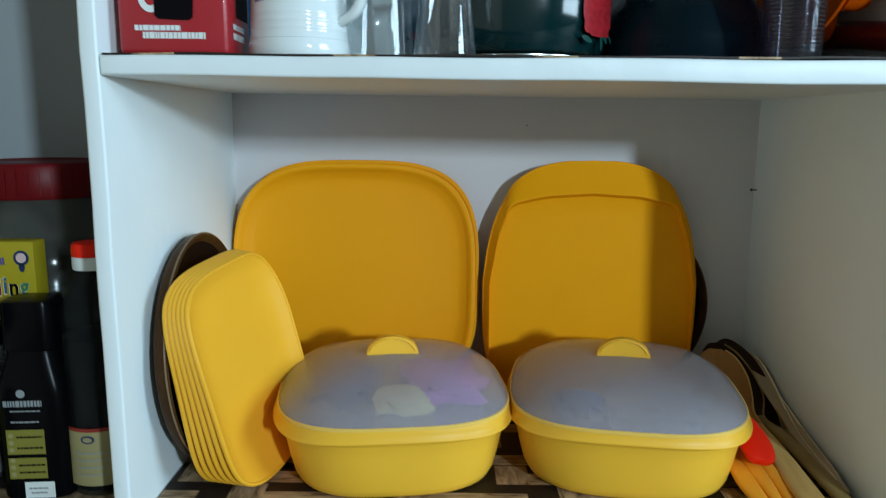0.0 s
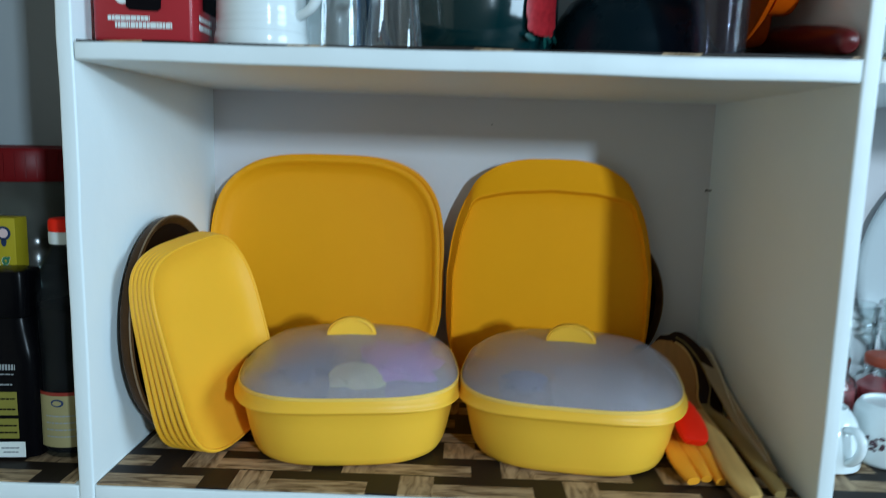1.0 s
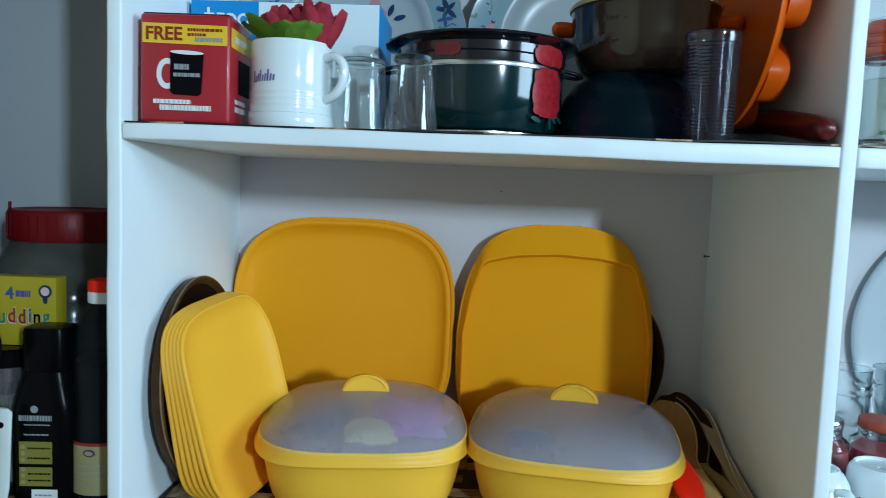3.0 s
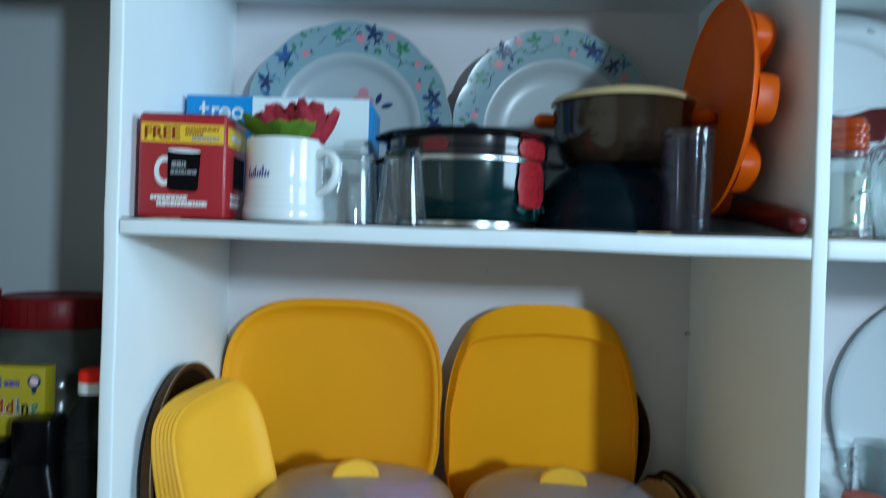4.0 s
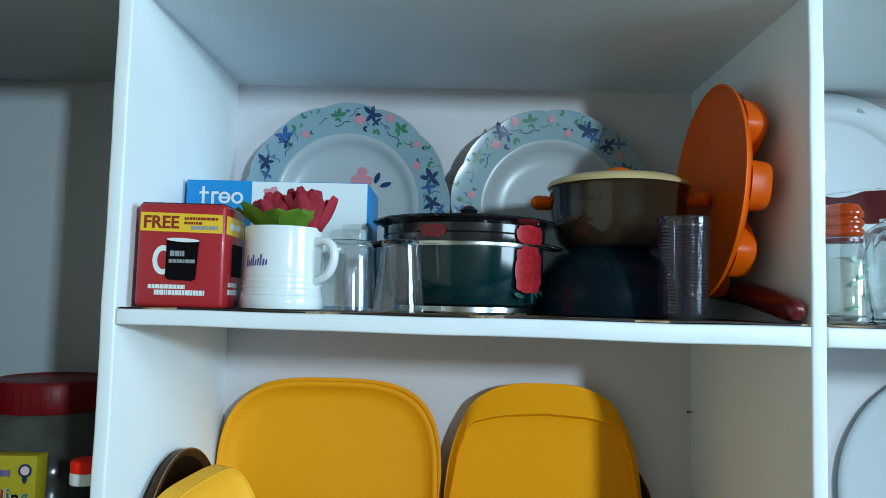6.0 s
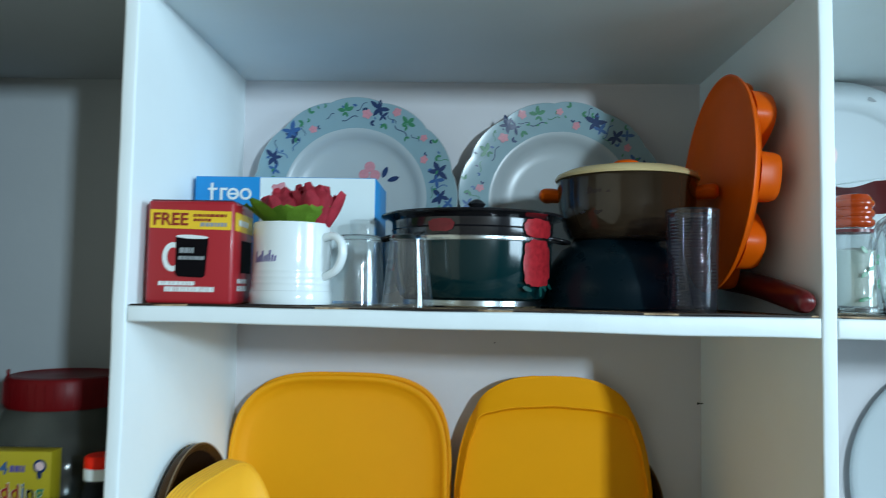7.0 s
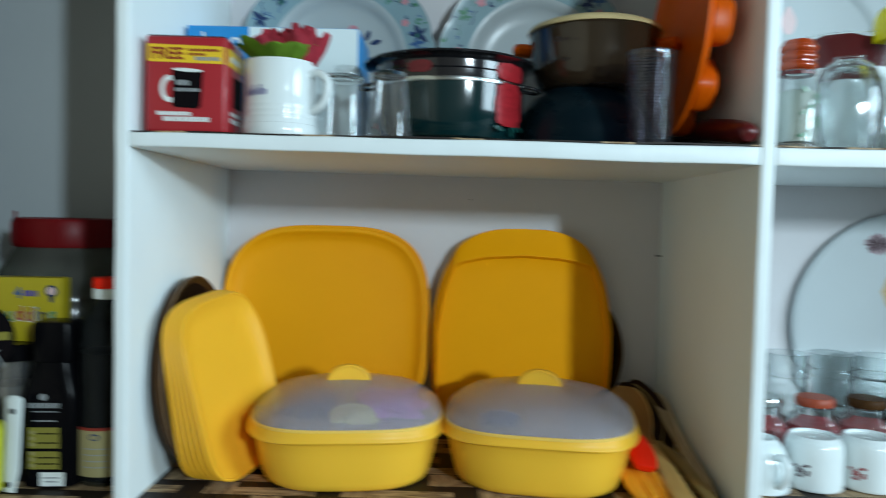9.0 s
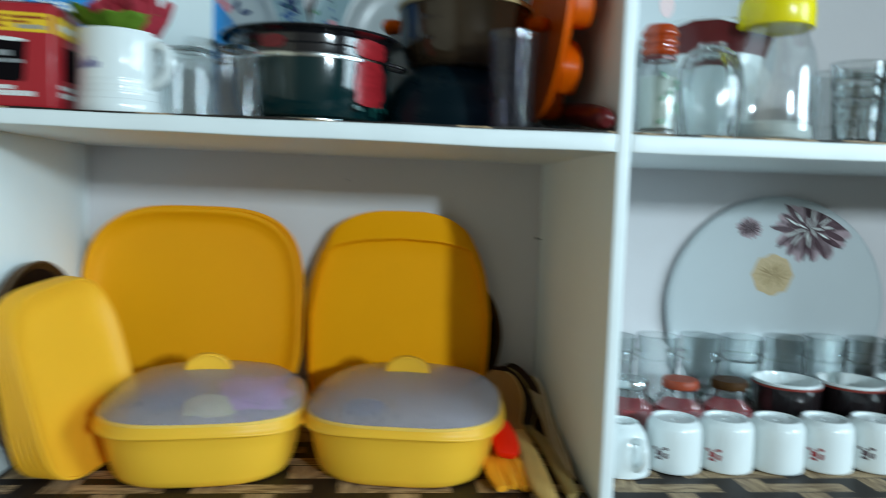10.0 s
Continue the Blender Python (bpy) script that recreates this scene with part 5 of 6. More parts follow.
    for nm, (mt, lst, lift) in sets.items():
        tagged(part(nm, prints(lst, place, lift), mt, t), kind="stuff")
    # a small spray in the well
    well = lambda u, v: (Vector((u, v, height(math.hypot(u, v) / r))), Vector((0, 0, 1)))
    if not spray:
        return t
    for k, (u, v, q) in enumerate(((0.021, 0.056, 0.0088), (0.012, 0.043, 0.0085), (0.030, 0.042, 0.0085))):
        part("centre_petal", prints([blob_outline(u, v, q, q, 0, 20)], well, 0.0006 + 0.0002 * k), INKPINK, t, "small pink flower print")
    for u, v, ang in ((0.046, 0.047, 1.2), (0.060, 0.036, 0.3), (0.008, 0.028, 2.2)):
        part("centre_leaf", prints([blob_outline(u, v, 0.010, 0.0042, ang, 12, tip=0.4)], well, 0.0013), INKNAVY, t, "navy leaf print")
    return t


flower_plate("white soup plate with blue flowered rim leaning on the wall", 0.192, 0, 21)
flower_plate("white soup plate with flowered rim behind the brown pot", 0.520, 49, 22, r=0.162, spray=False)


def brown_pot():
    t = thing("cooking_pot", "smoked brown enamel pot with cream lid and orange handles", "cooking pot", pose(0.586, 0.195, UP + 0.0890) @ Matrix.Rotation(radians(-18), 4, "Z") @ Matrix.Diagonal((0.93, 0.93, 1.0, 1.0)))
    part("body", lathe([(0.03, 0.0), (0.073, 0.0), (0.082, 0.004), (0.090, 0.018), (0.0965, 0.045), (0.0985, 0.078), (0.100, 0.0805), (0.0985, 0.082), (0.094, 0.079), (0.092, 0.045), (0.085, 0.018), (0.075, 0.006), (0.03, 0.004)], 64), BROWNPOT, t, "smoked brown enamel body")
    lid = part("lid", lathe([(0.095, 0.0822), (0.1015, 0.0822), (0.1025, 0.0850), (0.0995, 0.0890), (0.086, 0.0945), (0.06, 0.0990), (0.03, 0.1012), (0.01, 0.1018)], 64), CREAMLID, t, "cream enamel lid")
    part("knob", moved(lathe([(0.008, 0.0), (0.010, 0.002), (0.017, 0.004), (0.0185, 0.007), (0.014, 0.0095), (0.004, 0.0102)], 28), pose(0, 0, 0.1012)), ORANGE, lid, "flat orange lid knob")
    for s in (1, -1):
        bm = tube(smooth([(s * 0.094, 0.0, 0.064), (s * 0.108, 0.0, 0.066), (s * 0.120, 0.0, 0.066), (s * 0.126, 0.0, 0.066)], 4), widths([0.009, 0.010, 0.010, 0.006], 4), 14, 2.1, (0, 1, 0))
        part("handle", bm, ORANGE, t, "stubby orange plastic handle")
    rg = random.Random(8)
    C = on_cyl(lambda z: 0.090 + (z - 0.018) * 0.14 + 0.0014)
    part("flower_print", prints([blob_outline(rg.uniform(-0.055, 0.010), rg.uniform(0.030, 0.062), rg.uniform(0.004, 0.009), 0.0035, rg.uniform(0, 3), 10) for _ in range(24)], C, 0.0003), INKDUSK, t, "faint dark flower print")
    return t


def navy_bowl():
    ob = finish("mixing_bowl", lathe([(0.102, 0.0), (0.104, 0.002), (0.100, 0.006), (0.096, 0.028), (0.084, 0.057), (0.070, 0.077), (0.060, 0.0825), (0.056, 0.0888), (0.050, 0.0888), (0.048, 0.083), (0.02, 0.0815)], 64), NAVY)
    ob.location = (0.570, 0.193, UP)
    return tagged(ob, "dark navy mixing bowl turned upside down under a pot", "bowl")


navy_bowl()
brown_pot()


def ribbed_tumbler():
    t = thing("tumbler", "tall smoky clear ribbed plastic tumbler", "drinking glass", pose(0.6315, 0.058, UP))
    prof = [(0.010, 0.001), (0.0255, 0.0), (0.0265, 0.002)]
    for k in range(26):
        z = 0.006 + 0.100 * k / 26
        g = 0.0268 + 0.0025 * z / 0.12
        prof += [(g, z), (g + 0.0007, z + 0.0010), (g + 0.0007, z + 0.0022), (g, z + 0.0032)]
    prof += [(0.0297, 0.1085), (0.0299, 0.1160)]
    part("cup", loft([circle(q, z, 48) for q, z in prof], True, False), SMOKE, t, "ribbed smoky wall", sharp=60)
    part("inner_wall", loft([circle(q, z, 40) for q, z in ((0.0250, 0.004), (0.0262, 0.060), (0.0272, 0.112))], True, False), SMOKELINER, t, "smoky inner wall", sharp=60)
    part("rim", ring_lathe([(0.0288 + 0.0012 * math.cos(q), 0.1170 + 0.0012 * math.sin(q)) for q in [math.pi * k / 4 for k in range(8)]], 40), SMOKE, t, "rounded rim", sharp=60)
    return t


ribbed_tumbler()


def sectioned_tray():
    """A round sectioned party tray on edge; its round cups bulge at the back."""
    R = 0.141
    m = Matrix.Translation((0.7020, 0.168, UP + 0.0230 + R)) @ Vector((-0.997, 0.011, 0.066)).to_track_quat("Z", "Y").to_matrix().to_4x4()
    t = thing("party_tray", "round orange plastic sectioned tray leaning on the divider", "tray", m)
    part("disc", lathe([(0.01, -0.003), (R - 0.012, -0.003), (R - 0.003, 0.003), (R, 0.007), (R + 0.0005, 0.0085), (R - 0.002, 0.009), (R - 0.006, 0.005), (R - 0.014, 0.0), (0.01, 0.0)], 80), ORANGE, t, "orange disc with raised rim")
    for k in range(8):
        b = radians(45 * k - 3)
        rings = []
        for g, z in ((1.0, -0.001), (0.99, -0.012), (0.97, -0.020), (0.92, -0.0245), (0.80, -0.0260), (0.3, -0.0265)):
            rings.append([Vector((0.096 + 0.040 * g * p.x, (0.028 + 0.006 * p.x) * g * p.y, z)) for p in squircle(1, 1, 0, 2.7, 40)])
        part("cup", moved(loft(rings), Matrix.Rotation(b, 4, "Z")), ORANGE, t, "deep cup bulging from the back")
    return t


sectioned_tray()
tagged(finish("pan_handle", tube(smooth([(0.7325, 0.300, UP + 0.042), (0.7335, 0.220, UP + 0.040), (0.7340, 0.140, UP + 0.034), (0.7345, 0.070, UP + 0.0245), (0.7350, 0.022, UP + 0.0165), (0.7355, 0.006, UP + 0.0135), (0.7360, 0.000, UP + 0.0125), (0.7360, -0.002, UP + 0.0120)]), widths([0.010, 0.0140, 0.0145, 0.0145, 0.0138, 0.0115, 0.0075, 0.0015]), 18), DEEPRED), "rounded dark red plastic handle lying on the shelf", "kitchen utensil")


# ---- cell with the bottles and the red-lidded jar ----
def big_jar():
    t = thing("storage_jar", "large cloudy plastic jar with a red screw lid", "jar", pose(-0.209, 0.268, LO))
    R = 0.110
    out = [(0.05, 0.001), (0.097, 0.0), (0.106, 0.004), (R, 0.012)]
    for k in range(7):
        z = 0.030 + 0.026 * k
        out += [(R, z), (R + 0.0022, z + 0.005), (R + 0.0022, z + 0.011), (R, z + 0.016)]
    out += [(R, 0.222), (0.107, 0.240), (0.097, 0.264), (0.083, 0.288), (0.074, 0.302), (0.072, 0.308), (0.072, 0.330)]
    inn = [(0.070, 0.330), (0.070, 0.306), (0.081, 0.286), (0.095, 0.262), (0.105, 0.238), (0.108, 0.222), (0.108, 0.014), (0.095, 0.005), (0.05, 0.004)]
    part("jar_body", lathe(out + inn, 56), JARPLASTIC, t, "cloudy clear plastic body with ridges", sharp=60)
    bm = lathe([(0.03, 0.006), (0.098, 0.006), (0.105, 0.012), (0.1055, 0.17), (0.10, 0.195), (0.08, 0.205), (0.03, 0.210)], 40)
    for v in bm.verts:
        v.co += Vector((0, 0, 0.010 * noise.noise(v.co * 22))) if v.co.z > 0.1 else Vector()
    part("dry_goods", bm, SPICE, t, "dark brown dry goods inside")
    lid = part("lid", lathe([(0.0745, 0.302), (0.0785, 0.301), (0.0795, 0.304), (0.0795, 0.339), (0.0775, 0.343), (0.071, 0.3445), (0.066, 0.342), (0.03, 0.3415)], 64), LIDRED, t, "dark red screw lid")
    for k in range(40):
        a = 2 * math.pi * k / 40
        part("lid_rib", moved(box_bm(-0.0008, -0.0006, 0.306, 0.0008, 0.0006, 0.337), Matrix.Translation((0.0797 * math.cos(a), 0.0797 * math.sin(a), 0)) @ Matrix.Rotation(a, 4, "Z")), LIDRED, lid)
    part("lid_tab", box_bm(-0.0585, -0.052, 0.343, -0.0545, -0.048, 0.354, 0.001, 1), LIDRED, lid)
    return t


big_jar()


def glass_jar_low():
    t = thing("glass_jar", "squat clear glass jar behind the bottles", "glass jar", pose(-0.205, 0.122, LO))
    prof = [(0.012, 0.001), (0.028, 0.0), (0.031, 0.003), (0.031, 0.135), (0.028, 0.147), (0.028, 0.160), (0.026, 0.160), (0.026, 0.146), (0.029, 0.134), (0.029, 0.006), (0.012, 0.005)]
    part("body", lathe(prof, 32), THINGLASS, t, sharp=60)
    part("filling", lathe([(0.010, 0.0065), (0.0275, 0.0065), (0.0280, 0.010), (0.0280, 0.118), (0.010, 0.121)], 32), GREYPOWDER, t, "grey powder inside")
    part("lid", lathe([(0.029, 0.152), (0.0305, 0.152), (0.0305, 0.172), (0.028, 0.1745), (0.01, 0.1745)], 32), BLACKBOTTLE, t, "black lid")
    return t


glass_jar_low()


def yellow_carton():
    w, d, h = 0.118, 0.026, 0.088
    t = thing("carton", "yellow printed dessert carton with coloured lettering", "carton", pose(-0.264, 0.121, LO + 0.1750, 0, 0, 2))
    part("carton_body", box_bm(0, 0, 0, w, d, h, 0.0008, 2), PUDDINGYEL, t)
    F = on_front(0)
    rg = random.Random(2)
    for ch, u, mt, lift in (("p", 0.0310, INKPURPLE, 0.0), ("u", 0.0435, INKGREEN, 0.001), ("d", 0.0565, INKREDFL, 0.002), ("d", 0.0695, INKRED, 0.001), ("i", 0.0825, INKBLUE, 0.003), ("n", 0.0885, INKBLACK, 0.001), ("g", 0.1010, INKGREEN, 0.002)):
        word(ch, 0.0270, t, "letter_edge", INKWHITE, pose(u - 0.0010, -0.0004, 0.0265 + lift, 90, 0, 0) @ Matrix.Diagonal((0.90, 1.08, 1.0, 1.0)))
        word(ch, 0.0270, t, "letter", mt, pose(u, -0.0009, 0.0275 + lift, 90, 0, 0) @ Matrix.Diagonal((0.80, 1.0, 1.0, 1.0)), "coloured printed letter")
    word("4", 0.021, t, "number", INKBLUE, pose(0.0540, -0.0006, 0.0600, 90, 0, 0), "blue printed number")
    part("number_caption", prints(bars(0.067, 0.086, 0.0625, 0.0080, rg), F, 0.0006), INKPURPLE, t)
    part("round_badge", prints([blob_outline(0.1045, 0.0700, 0.0085, 0.0085, 0, 18), blob_outline(0.1045, 0.0600, 0.0034, 0.0062, 0, 8)], F, 0.0006), INKNAVY, t, "dark pin-shaped badge")
    part("badge_centre", prints([blob_outline(0.1045, 0.0702, 0.0056, 0.0056, 0, 16)], F, 0.0009), INKPALEPINK, t)
    return t


yellow_carton()


def black_bottle():
    t = thing("bottle", "square black plastic bottle with dull yellow label panels", "bottle", pose(-0.1245, 0.078, LO, 0, 0, 5))
    rings = []
    for a, b, z, p in [(0.030, 0.024, 0.0, 5), (0.0345, 0.028, 0.002, 5), (0.0355, 0.029, 0.006, 5), (0.0355, 0.029, 0.112, 5), (0.034, 0.028, 0.126, 4), (0.029, 0.024, 0.146, 3.2), (0.0265, 0.022, 0.156, 3), (0.0255, 0.0215, 0.160, 3)]:
        rings.append(squircle(a, b, z, p, 48))
    part("body", loft(rings), BLACKBOTTLE, t)
    rings = [squircle(a, b, z, 4, 48) for a, b, z in [(0.0255, 0.0222, 0.1602), (0.0268, 0.0235, 0.162), (0.0265, 0.0235, 0.207), (0.0252, 0.0222, 0.2120), (0.021, 0.018, 0.2130)]]
    part("cap", loft(rings), BLACKBOTTLE, t, "tall black cap")
    F = on_front(-0.029)
    rg = random.Random(3)
    for z0, z1 in ((0.052, 0.079), (0.025, 0.048)):
        panel = part("label_panel", prints([[(-0.024, z0), (0.014, z0), (0.014, z1), (-0.024, z1)]], F), LABELYEL, t, "dull yellow label panel")
        part("panel_lines", prints(bars(-0.014, 0.012, z1 - 0.009, 0.0020, rg) + bars(-0.014, 0.012, z0 + 0.006, 0.0020, rg), F, 0.0007), INKBLACK, panel)
        for k in range(3):
            part("panel_dot", prints([blob_outline(-0.0195, z0 + 0.005 + 0.0078 * k, 0.0027, 0.0027, 0, 12)], F, 0.0007), LABELCREAM, panel)
    part("price_sticker", prints([[(-0.010, 0.003), (0.020, 0.003), (0.020, 0.021), (-0.010, 0.021)]], F), INKWHITE, t, "white price sticker")
    part("sticker_print", prints(bars(-0.006, 0.014, 0.0130, 0.002, rg) + bars(-0.004, 0.012, 0.0080, 0.002, rg), F, 0.0008), INKGREY, t)
    part("brand_mark", prints([blob_outline(-0.006, 0.118, 0.0045, 0.0045, 0, 12)] + bars(-0.024, 0.014, 0.104, 0.0065, rg, 0.0008, 0.0014, 0.004), F, 0.0006), INKGREY, t)
    part("brand_line", prints(bars(-0.018, 0.012, 0.0985, 0.0014, rg) + bars(-0.018, 0.010, 0.0865, 0.0018, rg), F, 0.0006), INKGREY, t)
    return t


black_bottle()


def sauce_bottle():
    t = thing("bottle", "clear plastic sauce bottle with red and white cap", "bottle", pose(-0.0655, 0.092, LO))
    out = [(0.012, 0.001), (0.033, 0.0), (0.0370, 0.004), (0.0375, 0.010), (0.0375, 0.100)]
    for k in range(4):
        z = 0.104 + 0.019 * k
        out += [(0.0375, z), (0.0362, z + 0.004), (0.0362, z + 0.010), (0.0375, z + 0.014)]
    out += [(0.0370, 0.184), (0.0345, 0.202), (0.0290, 0.217), (0.0215, 0.230), (0.0165, 0.239), (0.0160, 0.250), (0.0145, 0.250)]
    inn = [(0.0145, 0.238), (0.0200, 0.228), (0.0275, 0.215), (0.0330, 0.200), (0.0345, 0.180), (0.0345, 0.006), (0.012, 0.004)]
    part("body", lathe(out + inn, 48), BOTTLEPLASTIC, t, "clear grey ribbed plastic body", sharp=60)
    part("sauce", lathe([(0.010, 0.0065), (0.033, 0.0065), (0.0338, 0.010), (0.0338, 0.172), (0.010, 0.173)], 40), SAUCE, t, "dark sauce inside")
    part("neck_ring", lathe([(0.0165, 0.2415), (0.0188, 0.2415), (0.0193, 0.2440), (0.0193, 0.2535), (0.0182, 0.2550), (0.01, 0.2552)], 32), WHITEPL, t, "white cap ring")
    part("cap", lathe([(0.0175, 0.2553), (0.0188, 0.2553), (0.0193, 0.2580), (0.0190, 0.2665), (0.0172, 0.2690), (0.006, 0.2695)], 32), REDPL, t, "red cap")
    C = on_cyl(lambda z: 0.0376)
    part("label", wrap(-0.047, 0.047, 0.014, 0.074, C, 0.0006), LABELCREAM, t, "cream paper label")
    part("label_edge", wrap(-0.047, 0.047, 0.074, 0.078, C, 0.0006), INKRED, t, "red label edge")
    part("label_badge", prints([blob_outline(0.000, 0.066, 0.0070, 0.0045, 0, 18)], C, 0.0014), INKNAVY, t)
    part("badge_middle", prints([blob_outline(0.000, 0.066, 0.0048, 0.0028, 0, 18)], C, 0.0018), LABELCREAM, t)
    part("side_badge", prints([blob_outline(-0.034, 0.064, 0.0050, 0.0065, 0, 18)], C, 0.0014), INKNAVY, t)
    rg = random.Random(9)
    part("label_lines", prints(bars(-0.014, 0.018, 0.050, 0.0016, rg) + bars(-0.014, 0.018, 0.042, 0.0016, rg) + bars(-0.014, 0.018, 0.034, 0.0016, rg) + bars(-0.014, 0.018, 0.026, 0.0016, rg), C, 0.0014), INKGREY, t)
    return t


sauce_bottle()


def dish_brush():
    t = thing("dish_brush", "white-handled dish brush with black tag and lime bristles", "brush", pose(-0.205, 0.028, LO))
    grip = tube(smooth([(0.0, 0.0, 0.196), (0.0, 0.0, 0.215), (0.001, 0.0, 0.245), (0.001, 0.0, 0.275), (0.0, 0.0, 0.290), (0.0, 0.0, 0.294)], 5), widths([0.006, 0.014, 0.0175, 0.0155, 0.010, 0.003], 5), 20, 0.38, (0, 1, 0))
    part("grip", grip, WHITEPL, t, "white plastic grip")
    part("hang_hole", moved(lathe([(0.001, -0.0002), (0.0042, -0.0002), (0.0042, 0.0008), (0.001, 0.0008)], 20), pose(0.0035, -0.0068, 0.276, 90)), INKBLACK, t)
    part("stem", tube([(0, 0, 0.095), (-0.001, 0, 0.13), (-0.001, 0, 0.17), (0, 0, 0.20)], [0.0062, 0.0050, 0.0048, 0.006], 14), WHITEPL, t, "thin white stem")
    part("collar", tube([(-0.002, 0, 0.088), (-0.002, 0, 0.093), (-0.001, 0, 0.100)], [0.011, 0.010, 0.006], 14), WHITEPL, t)
    rings = [squircle(a, b, z, 5, 40) for a, b, z in [(0.040, 0.018, 0.001), (0.045, 0.021, 0.004), (0.046, 0.022, 0.080), (0.042, 0.019, 0.088), (0.02, 0.01, 0.0895)]]
    part("bristle_block", moved(loft(rings), Matrix.Translation((-0.012, 0.003, 0))), BRISTLE, t, "lime yellow bristle block")
    rings = [squircle(a, b, z, 5, 40) for a, b, z in [(0.014, 0.004, 0.002), (0.0175, 0.007, 0.006), (0.0175, 0.007, 0.078), (0.014, 0.004, 0.084)]]
    part("white_bristles", moved(loft(rings), Matrix.Translation((0.014, -0.014, 0))), BRISTLEW, t, "white bristles")
    tag = part("tag", moved(lathe([(0.001, 0.0), (0.039, 0.0), (0.0392, 0.0006), (0.039, 0.0012), (0.001, 0.0012)], 40), pose(0.020, -0.009, 0.199, 90)), INKBLACK, t, "round black hang tag")
    F = on_front(-0.0103)
    rg = random.Random(12)
    part("tag_mark", prints(bars(0.008, 0.032, 0.209, 0.006, rg, 0.0008, 0.002, 0.005), F), INKWHITE, tag)
    part("tag_patch", prints([[(0.028, 0.194), (0.053, 0.196), (0.053, 0.206), (0.028, 0.204)]], F), LABELYEL, tag, "yellow printed patch")
    part("tag_drawing", prints([blob_outline(0.000 + 0.010 * i, 0.196 - 0.006 * i, 0.013, 0.0012, 0.5 - 1.5 * (i % 3), 8) for i in range(5)] + [blob_outline(0.020, 0.181, 0.011, 0.0035, 0.5, 10)], F), INKGREY, tag)
    return t


dish_brush()
kn = thing("knife", "thin kitchen knife with riveted grey handle standing upright", "kitchen knife", pose(-0.160, 0.030, LO, 0, 4, 0))
part("handle", tube([(0, 0, 0.002), (0.001, 0, 0.03), (0.0, 0, 0.075), (-0.002, 0, 0.120), (-0.002, 0, 0.124)], [0.007, 0.0100, 0.0100, 0.0112, 0.006], 16, 0.35, (0, 1, 0)), GREYRIM, kn, "dull grey knife handle")
for z in (0.012, 0.105):
    part("rivet", moved(lathe([(0.001, -0.0004), (0.0038, -0.0004), (0.0038, 0.0006), (0.001, 0.0006)], 16), pose(-0.0015, -0.0034, z, 90)), INKBLACK, kn)


def canister(label, x, y, r, h, material, lid_material):
    t = thing("canister", label, "canister", pose(x, y, LO))
    part("body", lathe([(0.02, 0.0), (r * 0.96, 0.0), (r, 0.004), (r, h * 0.84), (r * 0.96, h * 0.86), (0.02, h * 0.86)], 40), material, t)
    part("lid", lathe([(r * 0.9, h * 0.862), (r * 1.03, h * 0.862), (r * 1.04, h * 0.88), (r * 1.04, h * 0.98), (r, h), (0.02, h)], 40), lid_material, t, "dark lid")
    return t


canister("dark canister with a black lid beside the jar", -0.345, 0.150, 0.066, 0.312, DARKGLASS, BLACKBOTTLE)
canister("short dark canister behind the brush", -0.262, 0.085, 0.028, 0.20, DARKGLASS, BLACKBOTTLE)


# ---- lower cell with cups and glasses ----
def white_cup(label, m, decal, handle_angle=None, dome=False, group="upturned white cups"):
    """A white cup standing on its mouth, with a foot ring on top and a small flower print."""
    t = thing("cup", label, "cup", m, group)
    out = [(0.0365, 0.0), (0.0385, 0.001), (0.0388, 0.004), (0.0386, 0.03), (0.0384, 0.046), (0.0375, 0.060), (0.0348, 0.0665), (0.0322, 0.0678), (0.0318, 0.0708), (0.0302, 0.0715), (0.0284, 0.0706), (0.0280, 0.0675), (0.005, 0.0670)]
    inn = [(0.005, 0.0635), (0.024, 0.0635), (0.0325, 0.058), (0.0352, 0.044), (0.0360, 0.03), (0.0360, 0.003)]
    if dome:
        out = [(0.0375, 0.0), (0.0402, 0.001), (0.0405, 0.004), (0.0395, 0.020), (0.0372, 0.038), (0.0325, 0.054), (0.0255, 0.0645), (0.0225, 0.0660), (0.0220, 0.0690), (0.0208, 0.0695), (0.0192, 0.0688), (0.0188, 0.0665), (0.005, 0.0660)]
        inn = [(0.005, 0.0625), (0.020, 0.0620), (0.0295, 0.052), (0.0345, 0.037), (0.0368, 0.020), (0.0376, 0.003)]
    part("body", lathe(out + inn, 48), CERAMIC, t, sharp=60)
    if handle_angle is not None:
        h = tube(smooth([(0.033, 0, 0.050), (0.046, 0, 0.053), (0.055, 0, 0.044), (0.054, 0, 0.030), (0.046, 0, 0.018), (0.038, 0, 0.013)], 6), 0.0048, 12, 1.2, (0, 1, 0))
        part("handle", h, CERAMIC, t, "white curved handle", sharp=60).matrix_basis = pose(0, 0, 0, 0, 0, handle_angle)
    if decal:
        mt, u, v, s = decal
        rg = random.Random(int(u * 1000) + 50)
        C = on_cyl(lambda z: 0.0390)
        part("flower_print", prints([blob_outline(u + rg.gauss(0, s), v - 0.008 + rg.gauss(0, s), rg.uniform(0.0016, 0.0036), rg.uniform(0.0012, 0.0024), rg.uniform(0, 3), 10) for _ in range(16)], C, 0.0005), mt, t, "small flower print")
    return t


